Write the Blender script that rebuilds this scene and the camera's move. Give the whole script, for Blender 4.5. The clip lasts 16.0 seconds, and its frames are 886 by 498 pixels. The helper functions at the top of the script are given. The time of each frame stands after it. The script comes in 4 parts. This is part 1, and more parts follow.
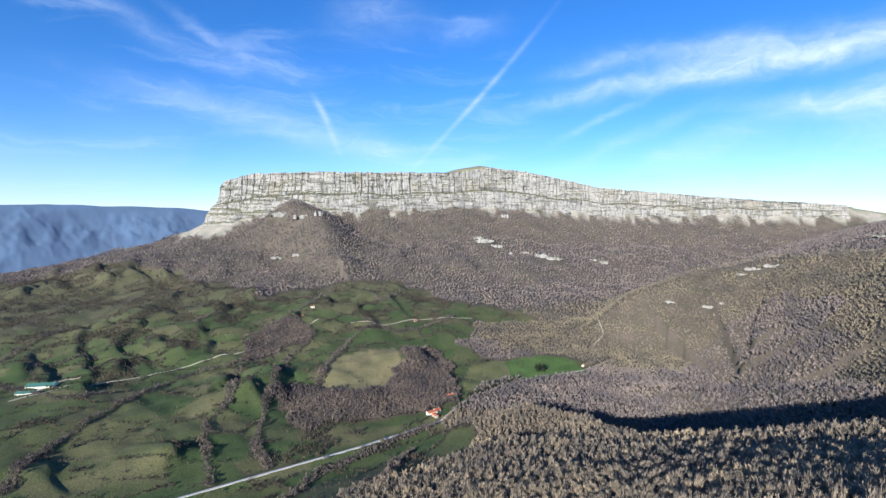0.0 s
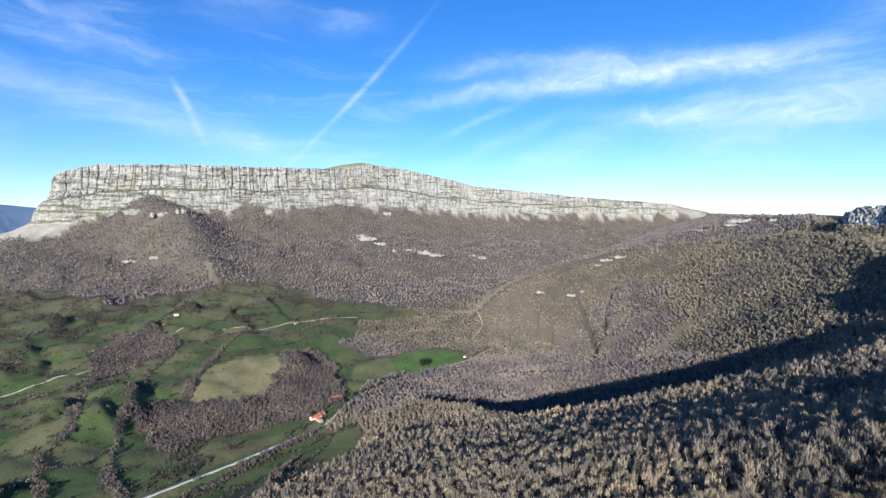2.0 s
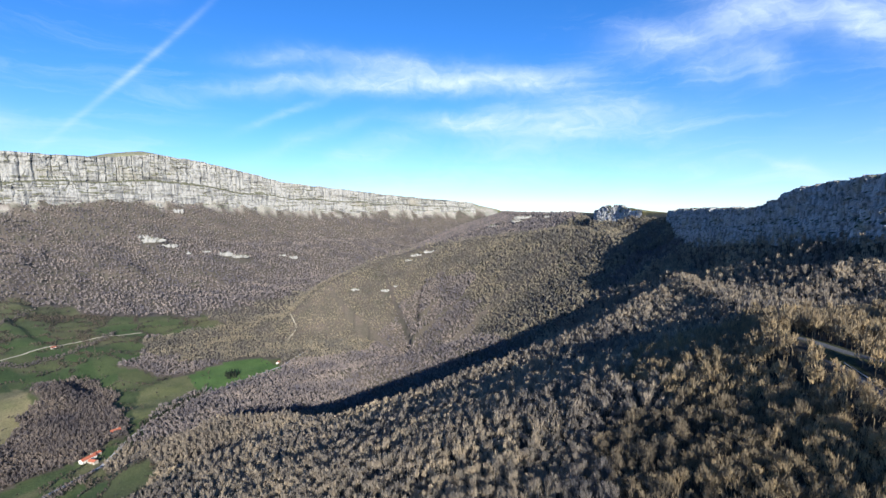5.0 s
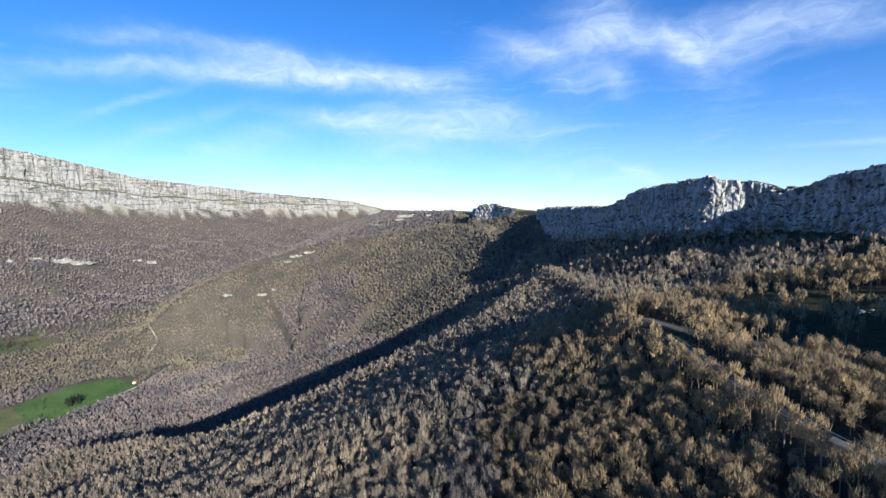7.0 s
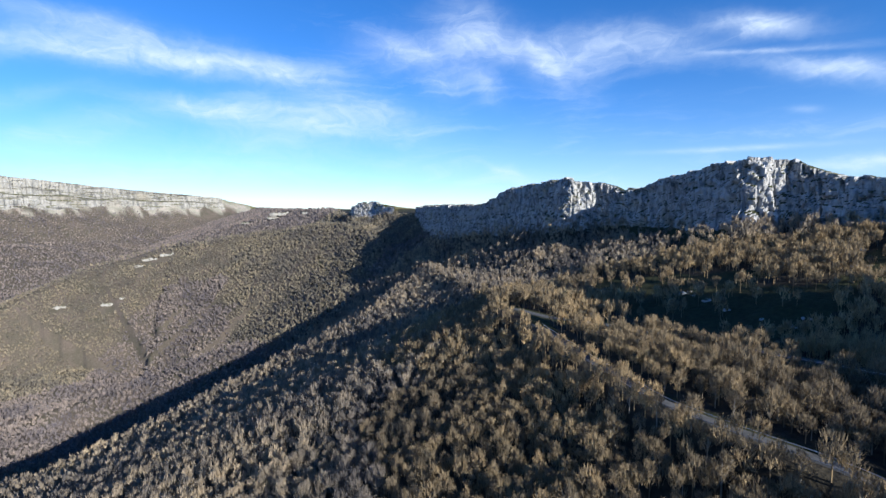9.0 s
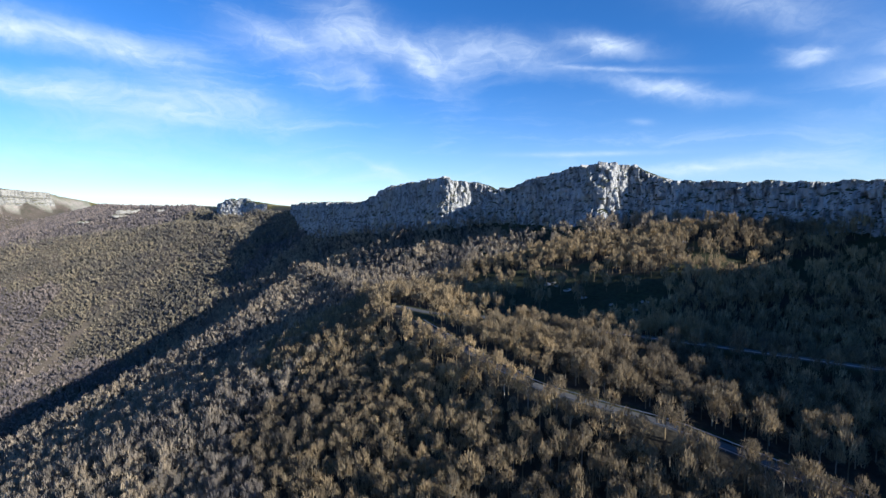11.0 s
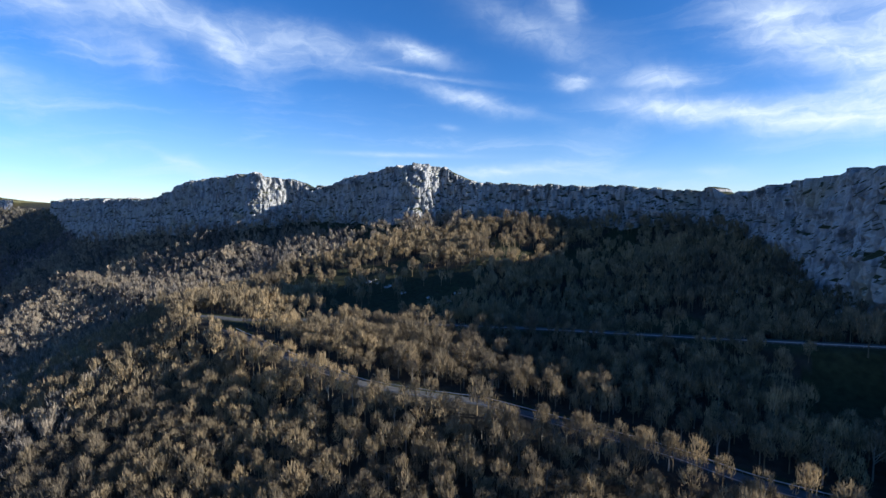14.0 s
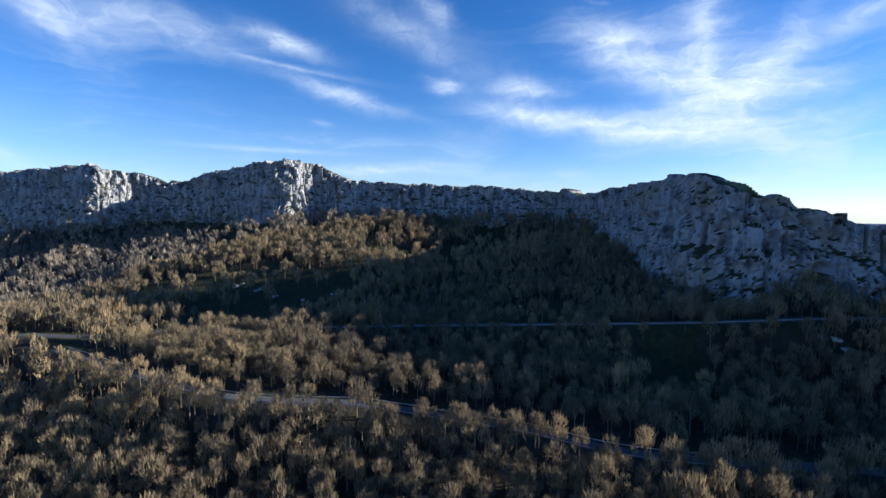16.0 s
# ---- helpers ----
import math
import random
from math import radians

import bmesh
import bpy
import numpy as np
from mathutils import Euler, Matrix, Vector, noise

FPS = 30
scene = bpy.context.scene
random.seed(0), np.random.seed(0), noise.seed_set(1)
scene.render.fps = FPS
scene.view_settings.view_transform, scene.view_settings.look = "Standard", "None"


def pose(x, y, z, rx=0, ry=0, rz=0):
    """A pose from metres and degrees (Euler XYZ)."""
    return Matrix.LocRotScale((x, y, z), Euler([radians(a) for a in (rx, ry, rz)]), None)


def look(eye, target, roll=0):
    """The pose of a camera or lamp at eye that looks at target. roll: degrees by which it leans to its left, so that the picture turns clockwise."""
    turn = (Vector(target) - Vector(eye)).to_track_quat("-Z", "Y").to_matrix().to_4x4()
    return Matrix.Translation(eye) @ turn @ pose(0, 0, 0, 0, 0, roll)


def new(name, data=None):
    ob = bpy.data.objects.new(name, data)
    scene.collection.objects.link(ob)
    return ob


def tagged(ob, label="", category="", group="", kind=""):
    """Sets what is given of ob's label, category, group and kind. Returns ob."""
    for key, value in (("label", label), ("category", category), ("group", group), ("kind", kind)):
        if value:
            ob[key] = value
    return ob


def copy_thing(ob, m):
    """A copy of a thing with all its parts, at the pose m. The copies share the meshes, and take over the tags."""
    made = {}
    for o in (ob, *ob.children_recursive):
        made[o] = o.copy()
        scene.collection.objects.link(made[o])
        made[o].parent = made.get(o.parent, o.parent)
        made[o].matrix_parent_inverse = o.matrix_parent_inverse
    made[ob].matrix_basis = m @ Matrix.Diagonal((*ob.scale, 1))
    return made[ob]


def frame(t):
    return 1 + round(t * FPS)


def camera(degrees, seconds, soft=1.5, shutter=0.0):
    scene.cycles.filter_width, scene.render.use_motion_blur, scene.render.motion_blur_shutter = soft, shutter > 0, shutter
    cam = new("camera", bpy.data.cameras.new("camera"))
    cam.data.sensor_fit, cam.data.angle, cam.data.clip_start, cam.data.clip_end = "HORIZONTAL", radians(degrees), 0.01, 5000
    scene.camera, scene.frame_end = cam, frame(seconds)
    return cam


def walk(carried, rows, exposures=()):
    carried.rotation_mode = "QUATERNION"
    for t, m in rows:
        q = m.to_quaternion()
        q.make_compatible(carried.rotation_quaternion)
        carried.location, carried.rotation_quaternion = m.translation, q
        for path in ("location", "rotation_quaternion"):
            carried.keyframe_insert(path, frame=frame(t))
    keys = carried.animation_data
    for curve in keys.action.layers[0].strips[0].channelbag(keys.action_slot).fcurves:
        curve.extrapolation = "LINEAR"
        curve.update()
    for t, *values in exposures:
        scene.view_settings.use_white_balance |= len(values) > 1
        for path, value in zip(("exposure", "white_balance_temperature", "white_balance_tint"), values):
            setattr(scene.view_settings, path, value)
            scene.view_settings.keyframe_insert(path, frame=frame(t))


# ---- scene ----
# The camera hovers over a pass road and turns to the right: seconds, heading clockwise, pitch, lean.
HEIGHT = 500.0
TURN = (
    (0.0, -0.00, -3.55, 0.31),
    (0.5, 3.68, -3.64, 0.12),
    (1.0, 7.21, -3.72, 0.11),
    (1.5, 10.83, -3.77, 0.10),
    (2.0, 14.38, -3.79, 0.14),
    (2.5, 18.05, -3.80, 0.15),
    (3.0, 21.73, -3.85, 0.09),
    (3.5, 25.39, -3.88, 0.12),
    (4.0, 29.13, -3.92, 0.14),
    (4.5, 33.22, -4.00, 0.05),
    (7.0, 51.50, -4.28, -0.31),
    (7.5, 55.19, -4.34, -0.35),
    (8.0, 58.94, -4.42, -0.34),
    (8.5, 62.65, -4.53, -0.29),
    (9.0, 66.28, -4.62, -0.32),
    (11.5, 84.59, -4.98, -0.08),
    (12.0, 88.22, -5.01, -0.02),
    (12.5, 92.16, -5.08, 0.06),
    (13.0, 95.74, -5.10, 0.16),
    (13.5, 99.29, -5.10, -0.02),
    (14.0, 103.03, -5.14, 0.06),
    (14.5, 106.75, -5.17, 0.16),
    (15.0, 110.60, -5.18, 0.22),
    (15.5, 114.41, -5.20, 0.28),
    (16.0, 118.19, -5.24, 0.34),
)
cam = camera(87.39, 16.0)
walk(cam, [(t, pose(0, 0, HEIGHT, 90 + p, 0, -a) @ pose(0, 0, 0, 0, 0, r)) for t, a, p, r in TURN],
     exposures=[(0, 1.0), (4.5, 0.98), (8, 0.93), (11.5, 0.86), (16, 0.80)])

# ---- light ----
SUN_AZ, SUN_EL = 205.0, 19.0
world = bpy.data.worlds.new("sky")
scene.world = world
world.use_nodes = True
wn, wl = world.node_tree.nodes, world.node_tree.links
wn.clear()


def wmath(op, a, b=0.0, c=0.0, clamp=False):
    """A math node on sockets or numbers."""
    n = wn.new("ShaderNodeMath")
    n.operation, n.use_clamp = op, clamp
    for i, v in enumerate((a, b, c)):
        if isinstance(v, (int, float)):
            n.inputs[i].default_value = v
        else:
            wl.new(v, n.inputs[i])
    return n.outputs[0]


def step_up(v, lo, hi):
    n = wn.new("ShaderNodeMapRange")
    n.interpolation_type = "SMOOTHSTEP"
    n.inputs["From Min"].default_value, n.inputs["From Max"].default_value = lo, hi
    wl.new(v, n.inputs["Value"])
    return n.outputs["Result"]


sky = wn.new("ShaderNodeTexSky")
sky.sky_type, sky.sun_disc = "NISHITA", False
sky.sun_elevation, sky.sun_rotation = radians(SUN_EL), radians(SUN_AZ)
sky.altitude, sky.air_density, sky.dust_density, sky.ozone_density = 1000, 1.0, 0.0, 4.0

# heading and height of the view, in degrees
coords, split = wn.new("ShaderNodeTexCoord"), wn.new("ShaderNodeSeparateXYZ")
wl.new(coords.outputs["Generated"], split.inputs[0])
dx, dy, dz = split.outputs
HEADING = wmath("MULTIPLY", wmath("ARCTAN2", dx, dy), 57.2958)
RISE = wmath("MULTIPLY", wmath("ARCSINE", dz), 57.2958)
# cirrus: soft streaks on a sheet of heading and height, with frayed edges


def wnoise(vector, scale, stretch, tilt, detail, rough=0.6, warp=0.0):
    m, n = wn.new("ShaderNodeMapping"), wn.new("ShaderNodeTexNoise")
    m.inputs["Scale"].default_value, m.inputs["Rotation"].default_value = stretch, (0, 0, radians(tilt))
    n.noise_dimensions = "2D"
    n.inputs["Scale"].default_value, n.inputs["Detail"].default_value, n.inputs["Roughness"].default_value, n.inputs["Distortion"].default_value = scale, detail, rough, warp
    wl.new(vector, m.inputs["Vector"])
    wl.new(m.outputs[0], n.inputs["Vector"])
    return n


sheet = wn.new("ShaderNodeCombineXYZ")
wl.new(HEADING, sheet.inputs[0])
wl.new(RISE, sheet.inputs[1])
SHEET_AT = sheet.outputs[0]
curl = wnoise(SHEET_AT, 0.16, (0.6, 1.0, 1.0), 0, 5, 0.6)
shift = wn.new("ShaderNodeVectorMath")
shift.operation = "MULTIPLY_ADD"
shift.inputs[1].default_value, shift.inputs[2].default_value = (5.0, 2.6, 0.0), (-2.5, -1.3, 0.0)
wl.new(curl.outputs["Color"], shift.inputs[0])
moved = wn.new("ShaderNodeVectorMath")
wl.new(SHEET_AT, moved.inputs[0])
wl.new(shift.outputs[0], moved.inputs[1])
FRAYED = moved.outputs[0]


def streak(az, el, long, wide, tilt, strength):
    """A soft oval of cloud; thin vapour trails keep straight edges."""
    m, d = wn.new("ShaderNodeMapping"), wn.new("ShaderNodeVectorMath")
    m.vector_type, d.operation = "TEXTURE", "DOT_PRODUCT"
    m.inputs["Location"].default_value, m.inputs["Scale"].default_value = (az, el, 0), (long, wide, 1)
    m.inputs["Rotation"].default_value = (0, 0, radians(tilt))
    wl.new(SHEET_AT if wide < 0.45 else FRAYED, m.inputs["Vector"])
    wl.new(m.outputs[0], d.inputs[0])
    wl.new(m.outputs[0], d.inputs[1])
    return wmath("MULTIPLY", wmath("POWER", 0.37, d.outputs["Value"]), strength)


CLOUDS = []
# north: heading, height, half length, half width, tilt, strength
CLOUDS += [
    (4.4, 14.6, 8.6, 0.30, -134, 0.40), (-14.6, 12.7, 1.3, 0.35, -59, 0.40), (-13.4, 10.0, 2.1, 0.42, -67, 0.32),
    (-32.7, 18.8, 4.7, 0.98, -19, 0.20), (-22.7, 16.7, 6.0, 1.26, -8, 0.22), (-26.8, 19.5, 4.1, 0.49, -24, 0.20),
    (-27.2, 12.3, 7.4, 1.40, -7, 0.26), (-13.0, 9.4, 10.2, 1.68, -14, 0.40), (-8.1, 22.9, 4.5, 2.38, 5, 0.22),
    (2.6, 22.0, 3.9, 1.12, 6, 0.16),
]
# north-east: heading, height, half length, half width, tilt, strength
CLOUDS += [
    (17.4, 14.5, 7.4, 0.84, 9, 0.45), (31.4, 15.4, 9.4, 0.84, 2, 0.50), (46.2, 15.7, 8.0, 1.12, -0, 0.42),
    (17.5, 17.2, 4.7, 0.84, 7, 0.46), (31.1, 17.5, 9.1, 0.98, -3, 0.32), (41.3, 11.5, 6.2, 0.70, 0, 0.45),
    (53.4, 11.4, 8.2, 1.54, -0, 0.34), (48.5, 8.8, 9.0, 1.82, 4, 0.32), (43.9, 12.8, 2.9, 0.84, 2, 0.30),
    (18.3, 11.4, 4.3, 0.49, 27, 0.30), (22.0, 9.1, 7.3, 0.98, 22, 0.26), (28.1, 7.4, 9.4, 1.68, 19, 0.24),
    (43.8, 4.7, 18.0, 2.80, 3, 0.26), (66.4, 14.9, 2.4, 1.12, 1, 0.36), (62.3, 17.9, 5.8, 1.82, -6, 0.30),
]
# east: heading, height, half length, half width, tilt, strength
CLOUDS += [
    (30.1, 15.7, 6.7, 1.19, 2, 0.42), (34.5, 16.7, 8.9, 1.26, -7, 0.28), (42.3, 15.5, 7.0, 1.12, -1, 0.40),
    (54.3, 13.5, 8.3, 1.82, -15, 0.36), (40.3, 11.1, 5.7, 0.98, -7, 0.42), (52.3, 10.3, 8.6, 1.54, -3, 0.38),
    (70.2, 20.6, 4.5, 2.38, -23, 0.55), (75.6, 18.5, 10.5, 1.68, -2, 0.50), (70.5, 15.0, 2.7, 1.40, -26, 0.55),
    (78.3, 16.5, 2.4, 0.98, -49, 0.48), (61.8, 18.2, 4.5, 1.68, -3, 0.24), (89.5, 17.3, 6.5, 1.40, -6, 0.22),
    (99.0, 17.8, 3.5, 0.70, -9, 0.32), (100.8, 15.3, 6.9, 0.21, -8, 0.30), (105.4, 12.8, 4.7, 1.05, -19, 0.38),
    (74.4, 4.5, 2.4, 0.63, -9, 0.34),
]
# south-east: heading, height, half length, half width, tilt, strength
CLOUDS += [
    (97.6, 6.3, 7.4, 0.28, -1, 0.50), (110.9, 4.1, 7.0, 0.77, 2, 0.50), (107.7, 12.3, 7.6, 0.70, -15, 0.46),
    (99.2, 17.7, 4.2, 0.77, -12, 0.36), (103.1, 15.1, 6.1, 0.28, -6, 0.20), (118.3, 14.2, 2.3, 0.84, -5, 0.32),
    (115.9, 19.3, 9.8, 2.10, -18, 0.20), (103.9, 9.5, 1.2, 0.35, -8, 0.30), (125.9, 3.9, 3.0, 0.56, -3, 0.24),
    (133.6, 3.8, 2.0, 0.56, -9, 0.34),
]
# south: heading, height, half length, half width, tilt, strength
CLOUDS += [
    (100.3, 17.8, 4.6, 0.98, -17, 0.49), (80.5, 16.6, 4.3, 2.24, -2, 0.49), (88.8, 17.9, 5.3, 1.54, -9, 0.46),
    (116.9, 21.7, 2.6, 1.12, -29, 0.59), (114.2, 18.9, 8.1, 1.40, -26, 0.32), (130.4, 10.4, 7.6, 1.19, -10, 1.08),
    (143.5, 8.6, 8.1, 1.54, -3, 1.22), (138.1, 17.1, 5.1, 2.38, -24, 0.97), (127.4, 13.8, 4.3, 1.12, -7, 0.78),
    (146.2, 12.4, 6.5, 2.80, -20, 0.84), (146.7, 18.0, 3.9, 1.26, -79, 0.54), (152.4, 13.8, 5.2, 1.68, 57, 0.89),
    (155.1, 11.9, 3.8, 1.54, 8, 0.70), (147.0, 15.7, 4.8, 3.49, -31, 0.62), (158.7, 16.9, 3.2, 1.40, 16, 0.62),
    (156.8, 5.0, 5.8, 1.82, -11, 0.57), (158.0, 8.6, 3.7, 1.68, 3, 0.46), (117.6, 14.1, 1.6, 0.63, 4, 0.49),
    (164.0, 12.9, 1.7, 4.19, 40, 0.94), (151.4, 1.8, 8.0, 1.82, -4, 0.41),
]

BANK = 0.0
for row in CLOUDS:
    BANK = wmath("ADD", streak(*row), BANK)
fibres = wnoise(FRAYED, 0.42, (0.16, 1.0, 1.0), 10, 9, 0.62, 0.5).outputs[0]
tufts = wnoise(FRAYED, 0.55, (0.6, 1.0, 1.0), -30, 8, 0.64, 0.8).outputs[0]
veil = wnoise(SHEET_AT, 0.07, (0.5, 1.0, 1.0), 20, 5, 0.5, 0.4).outputs[0]
texture = wmath("ADD", wmath("MULTIPLY", step_up(fibres, .30, .72), .75), wmath("MULTIPLY", step_up(tufts, .32, .72), .65))
cloud = wmath("MULTIPLY", BANK, wmath("ADD", wmath("MULTIPLY", texture, .40), .34))
low = wmath("SUBTRACT", 1.0, step_up(RISE, 2.0, 16.0))
haze = wmath("MULTIPLY", low, wmath("ADD", wmath("MULTIPLY", step_up(veil, .3, .7), .12), .03))
cloud = wmath("ADD", cloud, haze)
cloud = wmath("ADD", cloud, wmath("MULTIPLY", wmath("MULTIPLY", step_up(fibres, .45, .85), step_up(veil, .40, .62)), .20), 0.0, True)

tint = wn.new("ShaderNodeHueSaturation")
tint.inputs["Saturation"].default_value, tint.inputs["Value"].default_value = 1.15, 1.21
cool = wn.new("ShaderNodeMix")
cool.data_type, cool.blend_type = "RGBA", "MULTIPLY"
cool.inputs["Factor"].default_value, cool.inputs["B"].default_value = 1.0, (0.86, 0.93, 1.155, 1)
wl.new(sky.outputs[0], cool.inputs["A"])
wl.new(cool.outputs["Result"], tint.inputs["Color"])
mixed = wn.new("ShaderNodeMix")
mixed.data_type = "RGBA"
mixed.inputs["B"].default_value = (6.4, 7.6, 9.3, 1)
wl.new(cloud, mixed.inputs["Factor"])
wl.new(tint.outputs[0], mixed.inputs["A"])
background = wn.new("ShaderNodeBackground")
background.inputs["Strength"].default_value = 0.076
world_out = wn.new("ShaderNodeOutputWorld")
wl.new(mixed.outputs["Result"], background.inputs["Color"])
wl.new(background.outputs[0], world_out.inputs["Surface"])

sun = new("sun", bpy.data.lights.new("sun", "SUN"))
sun.data.energy, sun.data.angle, sun.data.color = 5.0, radians(0.5), (1.0, 0.955, 0.87)
a, e = radians(SUN_AZ), radians(SUN_EL)
sun.matrix_world = look((0, 0, 0), (-math.sin(a) * math.cos(e), -math.cos(a) * math.cos(e), -math.sin(e)))


# ---- numeric noise and polylines ----
def hash3(ix, iy, iz, seed=0):
    n = (ix.astype(np.int64) * 374761393 + iy.astype(np.int64) * 668265263 + iz.astype(np.int64) * 2147483647 + seed * 1274126177) & 0xFFFFFFFF
    n = ((n ^ (n >> 13)) * 1274126177) & 0xFFFFFFFF
    n = ((n ^ (n >> 16)) * 2246822519) & 0xFFFFFFFF
    return ((n ^ (n >> 15)) & 0xFFFFFF) / float(0xFFFFFF) * 2 - 1


def vnoise(x, y, z=None, seed=0):
    """Smooth value noise, -1 to 1."""
    x, y = np.asarray(x, float), np.asarray(y, float)
    ix, iy = np.floor(x), np.floor(y)
    u, v = x - ix, y - iy
    u, v = u * u * (3 - 2 * u), v * v * (3 - 2 * v)
    if z is None:
        zero = np.zeros_like(ix)
        h = lambda i, j: hash3(ix + i, iy + j, zero, seed)
        return (h(0, 0) * (1 - u) + h(1, 0) * u) * (1 - v) + (h(0, 1) * (1 - u) + h(1, 1) * u) * v
    z = np.asarray(z, float)
    iz = np.floor(z)
    w = z - iz
    w = w * w * (3 - 2 * w)
    h = lambda i, j, k: hash3(ix + i, iy + j, iz + k, seed)
    low = (h(0, 0, 0) * (1 - u) + h(1, 0, 0) * u) * (1 - v) + (h(0, 1, 0) * (1 - u) + h(1, 1, 0) * u) * v
    top = (h(0, 0, 1) * (1 - u) + h(1, 0, 1) * u) * (1 - v) + (h(0, 1, 1) * (1 - u) + h(1, 1, 1) * u) * v
    return low * (1 - w) + top * w


def fbm(x, y, z=None, octaves=4, seed=0):
    total, size = 0.0, 1.0
    for i in range(octaves):
        total = total + size * vnoise(x * 2**i, y * 2**i, None if z is None else z * 2**i, seed + i)
        size *= 0.5
    return total / 1.8


def place(az, r):
    a = np.radians(az)
    return r * np.sin(a), r * np.cos(a)


def line(rows):
    """A line on the plan from rows of heading, distance and any values: x, y, values..."""
    rows = np.array(rows, float)
    x, y = place(rows[:, 0], rows[:, 1])
    return np.column_stack([x, y, rows[:, 2:]])


def near(x, y, pts):
    """Signed distance to a line (positive to its left) and the line's values at the nearest place."""
    best = np.full(x.shape, 1e18)
    side = np.ones(x.shape)
    vals = [np.zeros(x.shape) for _ in range(pts.shape[1] - 2)]
    for p, q in zip(pts[:-1], pts[1:]):
        dx, dy = q[0] - p[0], q[1] - p[1]
        u = np.clip(((x - p[0]) * dx + (y - p[1]) * dy) / (dx * dx + dy * dy), 0, 1)
        ex, ey = x - p[0] - u * dx, y - p[1] - u * dy
        d = ex * ex + ey * ey
        m = d < best
        best = np.where(m, d, best)
        side = np.where(m, np.where(dx * ey - dy * ex > 0, 1.0, -1.0), side)
        for i in range(len(vals)):
            vals[i] = np.where(m, p[2 + i] + u * (q[2 + i] - p[2 + i]), vals[i])
    return np.sqrt(best) * side, vals


def smooth(a, b, x):
    t = np.clip((x - a) / (b - a), 0, 1)
    return t * t * (3 - 2 * t)


def smax(a, b, k=22.0):
    h = np.clip(0.5 + 0.5 * (a - b) / k, 0, 1)
    return b * (1 - h) + a * h + k * h * (1 - h)


def smin(a, b, k=22.0):
    return -smax(-a, -b, k)


# ---- the plan: heading and distance from the pass, heights from the eye ----
MESA = line([(-22, 4500, 0, 120), (-24.5, 3800, 40, 200), (-25.6, 3560, 75, 225), (-25, 3500, 92, 262), (-22, 3450, 139, 314), (-15, 3300, 156, 324), (-9.5, 3250, 120, 325), (1, 3350, 164, 340), (5.5, 3420, 167, 382), (10, 3500, 153, 361), (14.6, 3600, 113, 304), (18, 3700, 103, 258), (24, 3900, 82, 225), (32, 4250, 82, 179), (41, 4600, 80, 128), (45, 4700, 33, 50), (50, 4900, 20, 30)])
SCARP = line([(44.5, 4400, 40, 46), (48, 3300, 16, 28), (53, 2400, 14, 22), (55.2, 1640, -8, 12), (55.9, 1570, -14, 28), (57.6, 1520, -16, 33), (58.6, 1490, -14, 26), (59.3, 1450, 0, 14), (60.5, 1400, -2, 13), (63, 1250, -4, 11), (65.4, 980, -46, 12), (71.5, 800, -29, 13),
              (74.5, 740, -24, 36), (78, 690, -20, 40), (81.5, 640, -17, 43), (84.5, 645, -17, 38), (88.4, 620, -16, 25), (91.5, 580, -15, 35), (96, 545, -14, 44), (99.4, 503, -13, 47), (103.5, 515, -12, 42), (106, 503, -11, 28),
              (113, 480, -13, 22), (120.7, 460, -18, 20), (132, 430, -11, 15), (136, 400, -17, 12), (139.9, 360, -30, 16), (143, 320, -43, 19),
              (147, 290, -49, 20), (151, 280, -47, 10), (155.4, 290, -34, 2.5), (158, 300, -36, -5), (163, 310, -38, -8), (172, 325, -40, -10), (185, 360, -45, -15), (200, 430, -50, -20), (220, 560, -55, -25)])
SHOULDER = line([(44, 4500, 34, .3), (46.5, 3400, 10, .33), (50, 2700, 2, .5), (52, 2200, -6, .6), (54.5, 1680, -18, .75), (57.5, 1250, -66, .8), (61.5, 1000, -98, .8), (64.8, 800, -104, .6), (68, 620, -98, .45), (72, 450, -86, .40),
                 (74.6, 318, -70, .44), (83.4, 236, -72, .46), (92.4, 192, -74, .54), (100, 181, -75, .54), (108, 176, -76, .48), (119, 166, -78, .40),
                 (130, 161, -79, .36), (138, 157, -80, .36), (146, 162, -81, .36), (163, 198, -83, .4), (185, 260, -90, .4), (210, 400, -95, .4)])
HILL = line([(17, 1720, -385, .47), (18.5, 1750, -360, .47), (22.5, 1850, -258, .47), (29, 1920, -173, .47), (36, 1950, -110, .48), (45, 1850, -72, .52), (50, 1650, -44, .68), (54, 1480, -36, .8), (57, 1330, -54, .9)])
KNOLL = line([(-18, 3230, 118, 0), (-15.5, 3000, 62, 0), (-14.2, 2800, -35, 0), (-13.2, 2550, -175, 0)])
# two wooded spurs that come down from the pass side by side, with a gully behind each
SPUR = line([(10.6, 880, -350, 0), (17.6, 876, -360, 0), (23.0, 631, -280, 0), (28.7, 609, -255, 0), (34.4, 593, -231, 0), (41.4, 597, -205, 0), (48.2, 616, -179, 0), (54.0, 628, -155, 0), (58.1, 650, -137, 0), (61.4, 743, -120, 0), (65.6, 786, -97, 0)])
SPUR_2 = line([(18.7, 1300, -428, 0), (23.8, 1250, -414, 0), (28.7, 1200, -386, 0), (34.4, 1155, -350, 0), (39.3, 1120, -309, 0), (44.8, 1090, -283, 0), (48.2, 1070, -259, 0), (52.0, 1050, -231, 0), (55.7, 1030, -201, 0)])
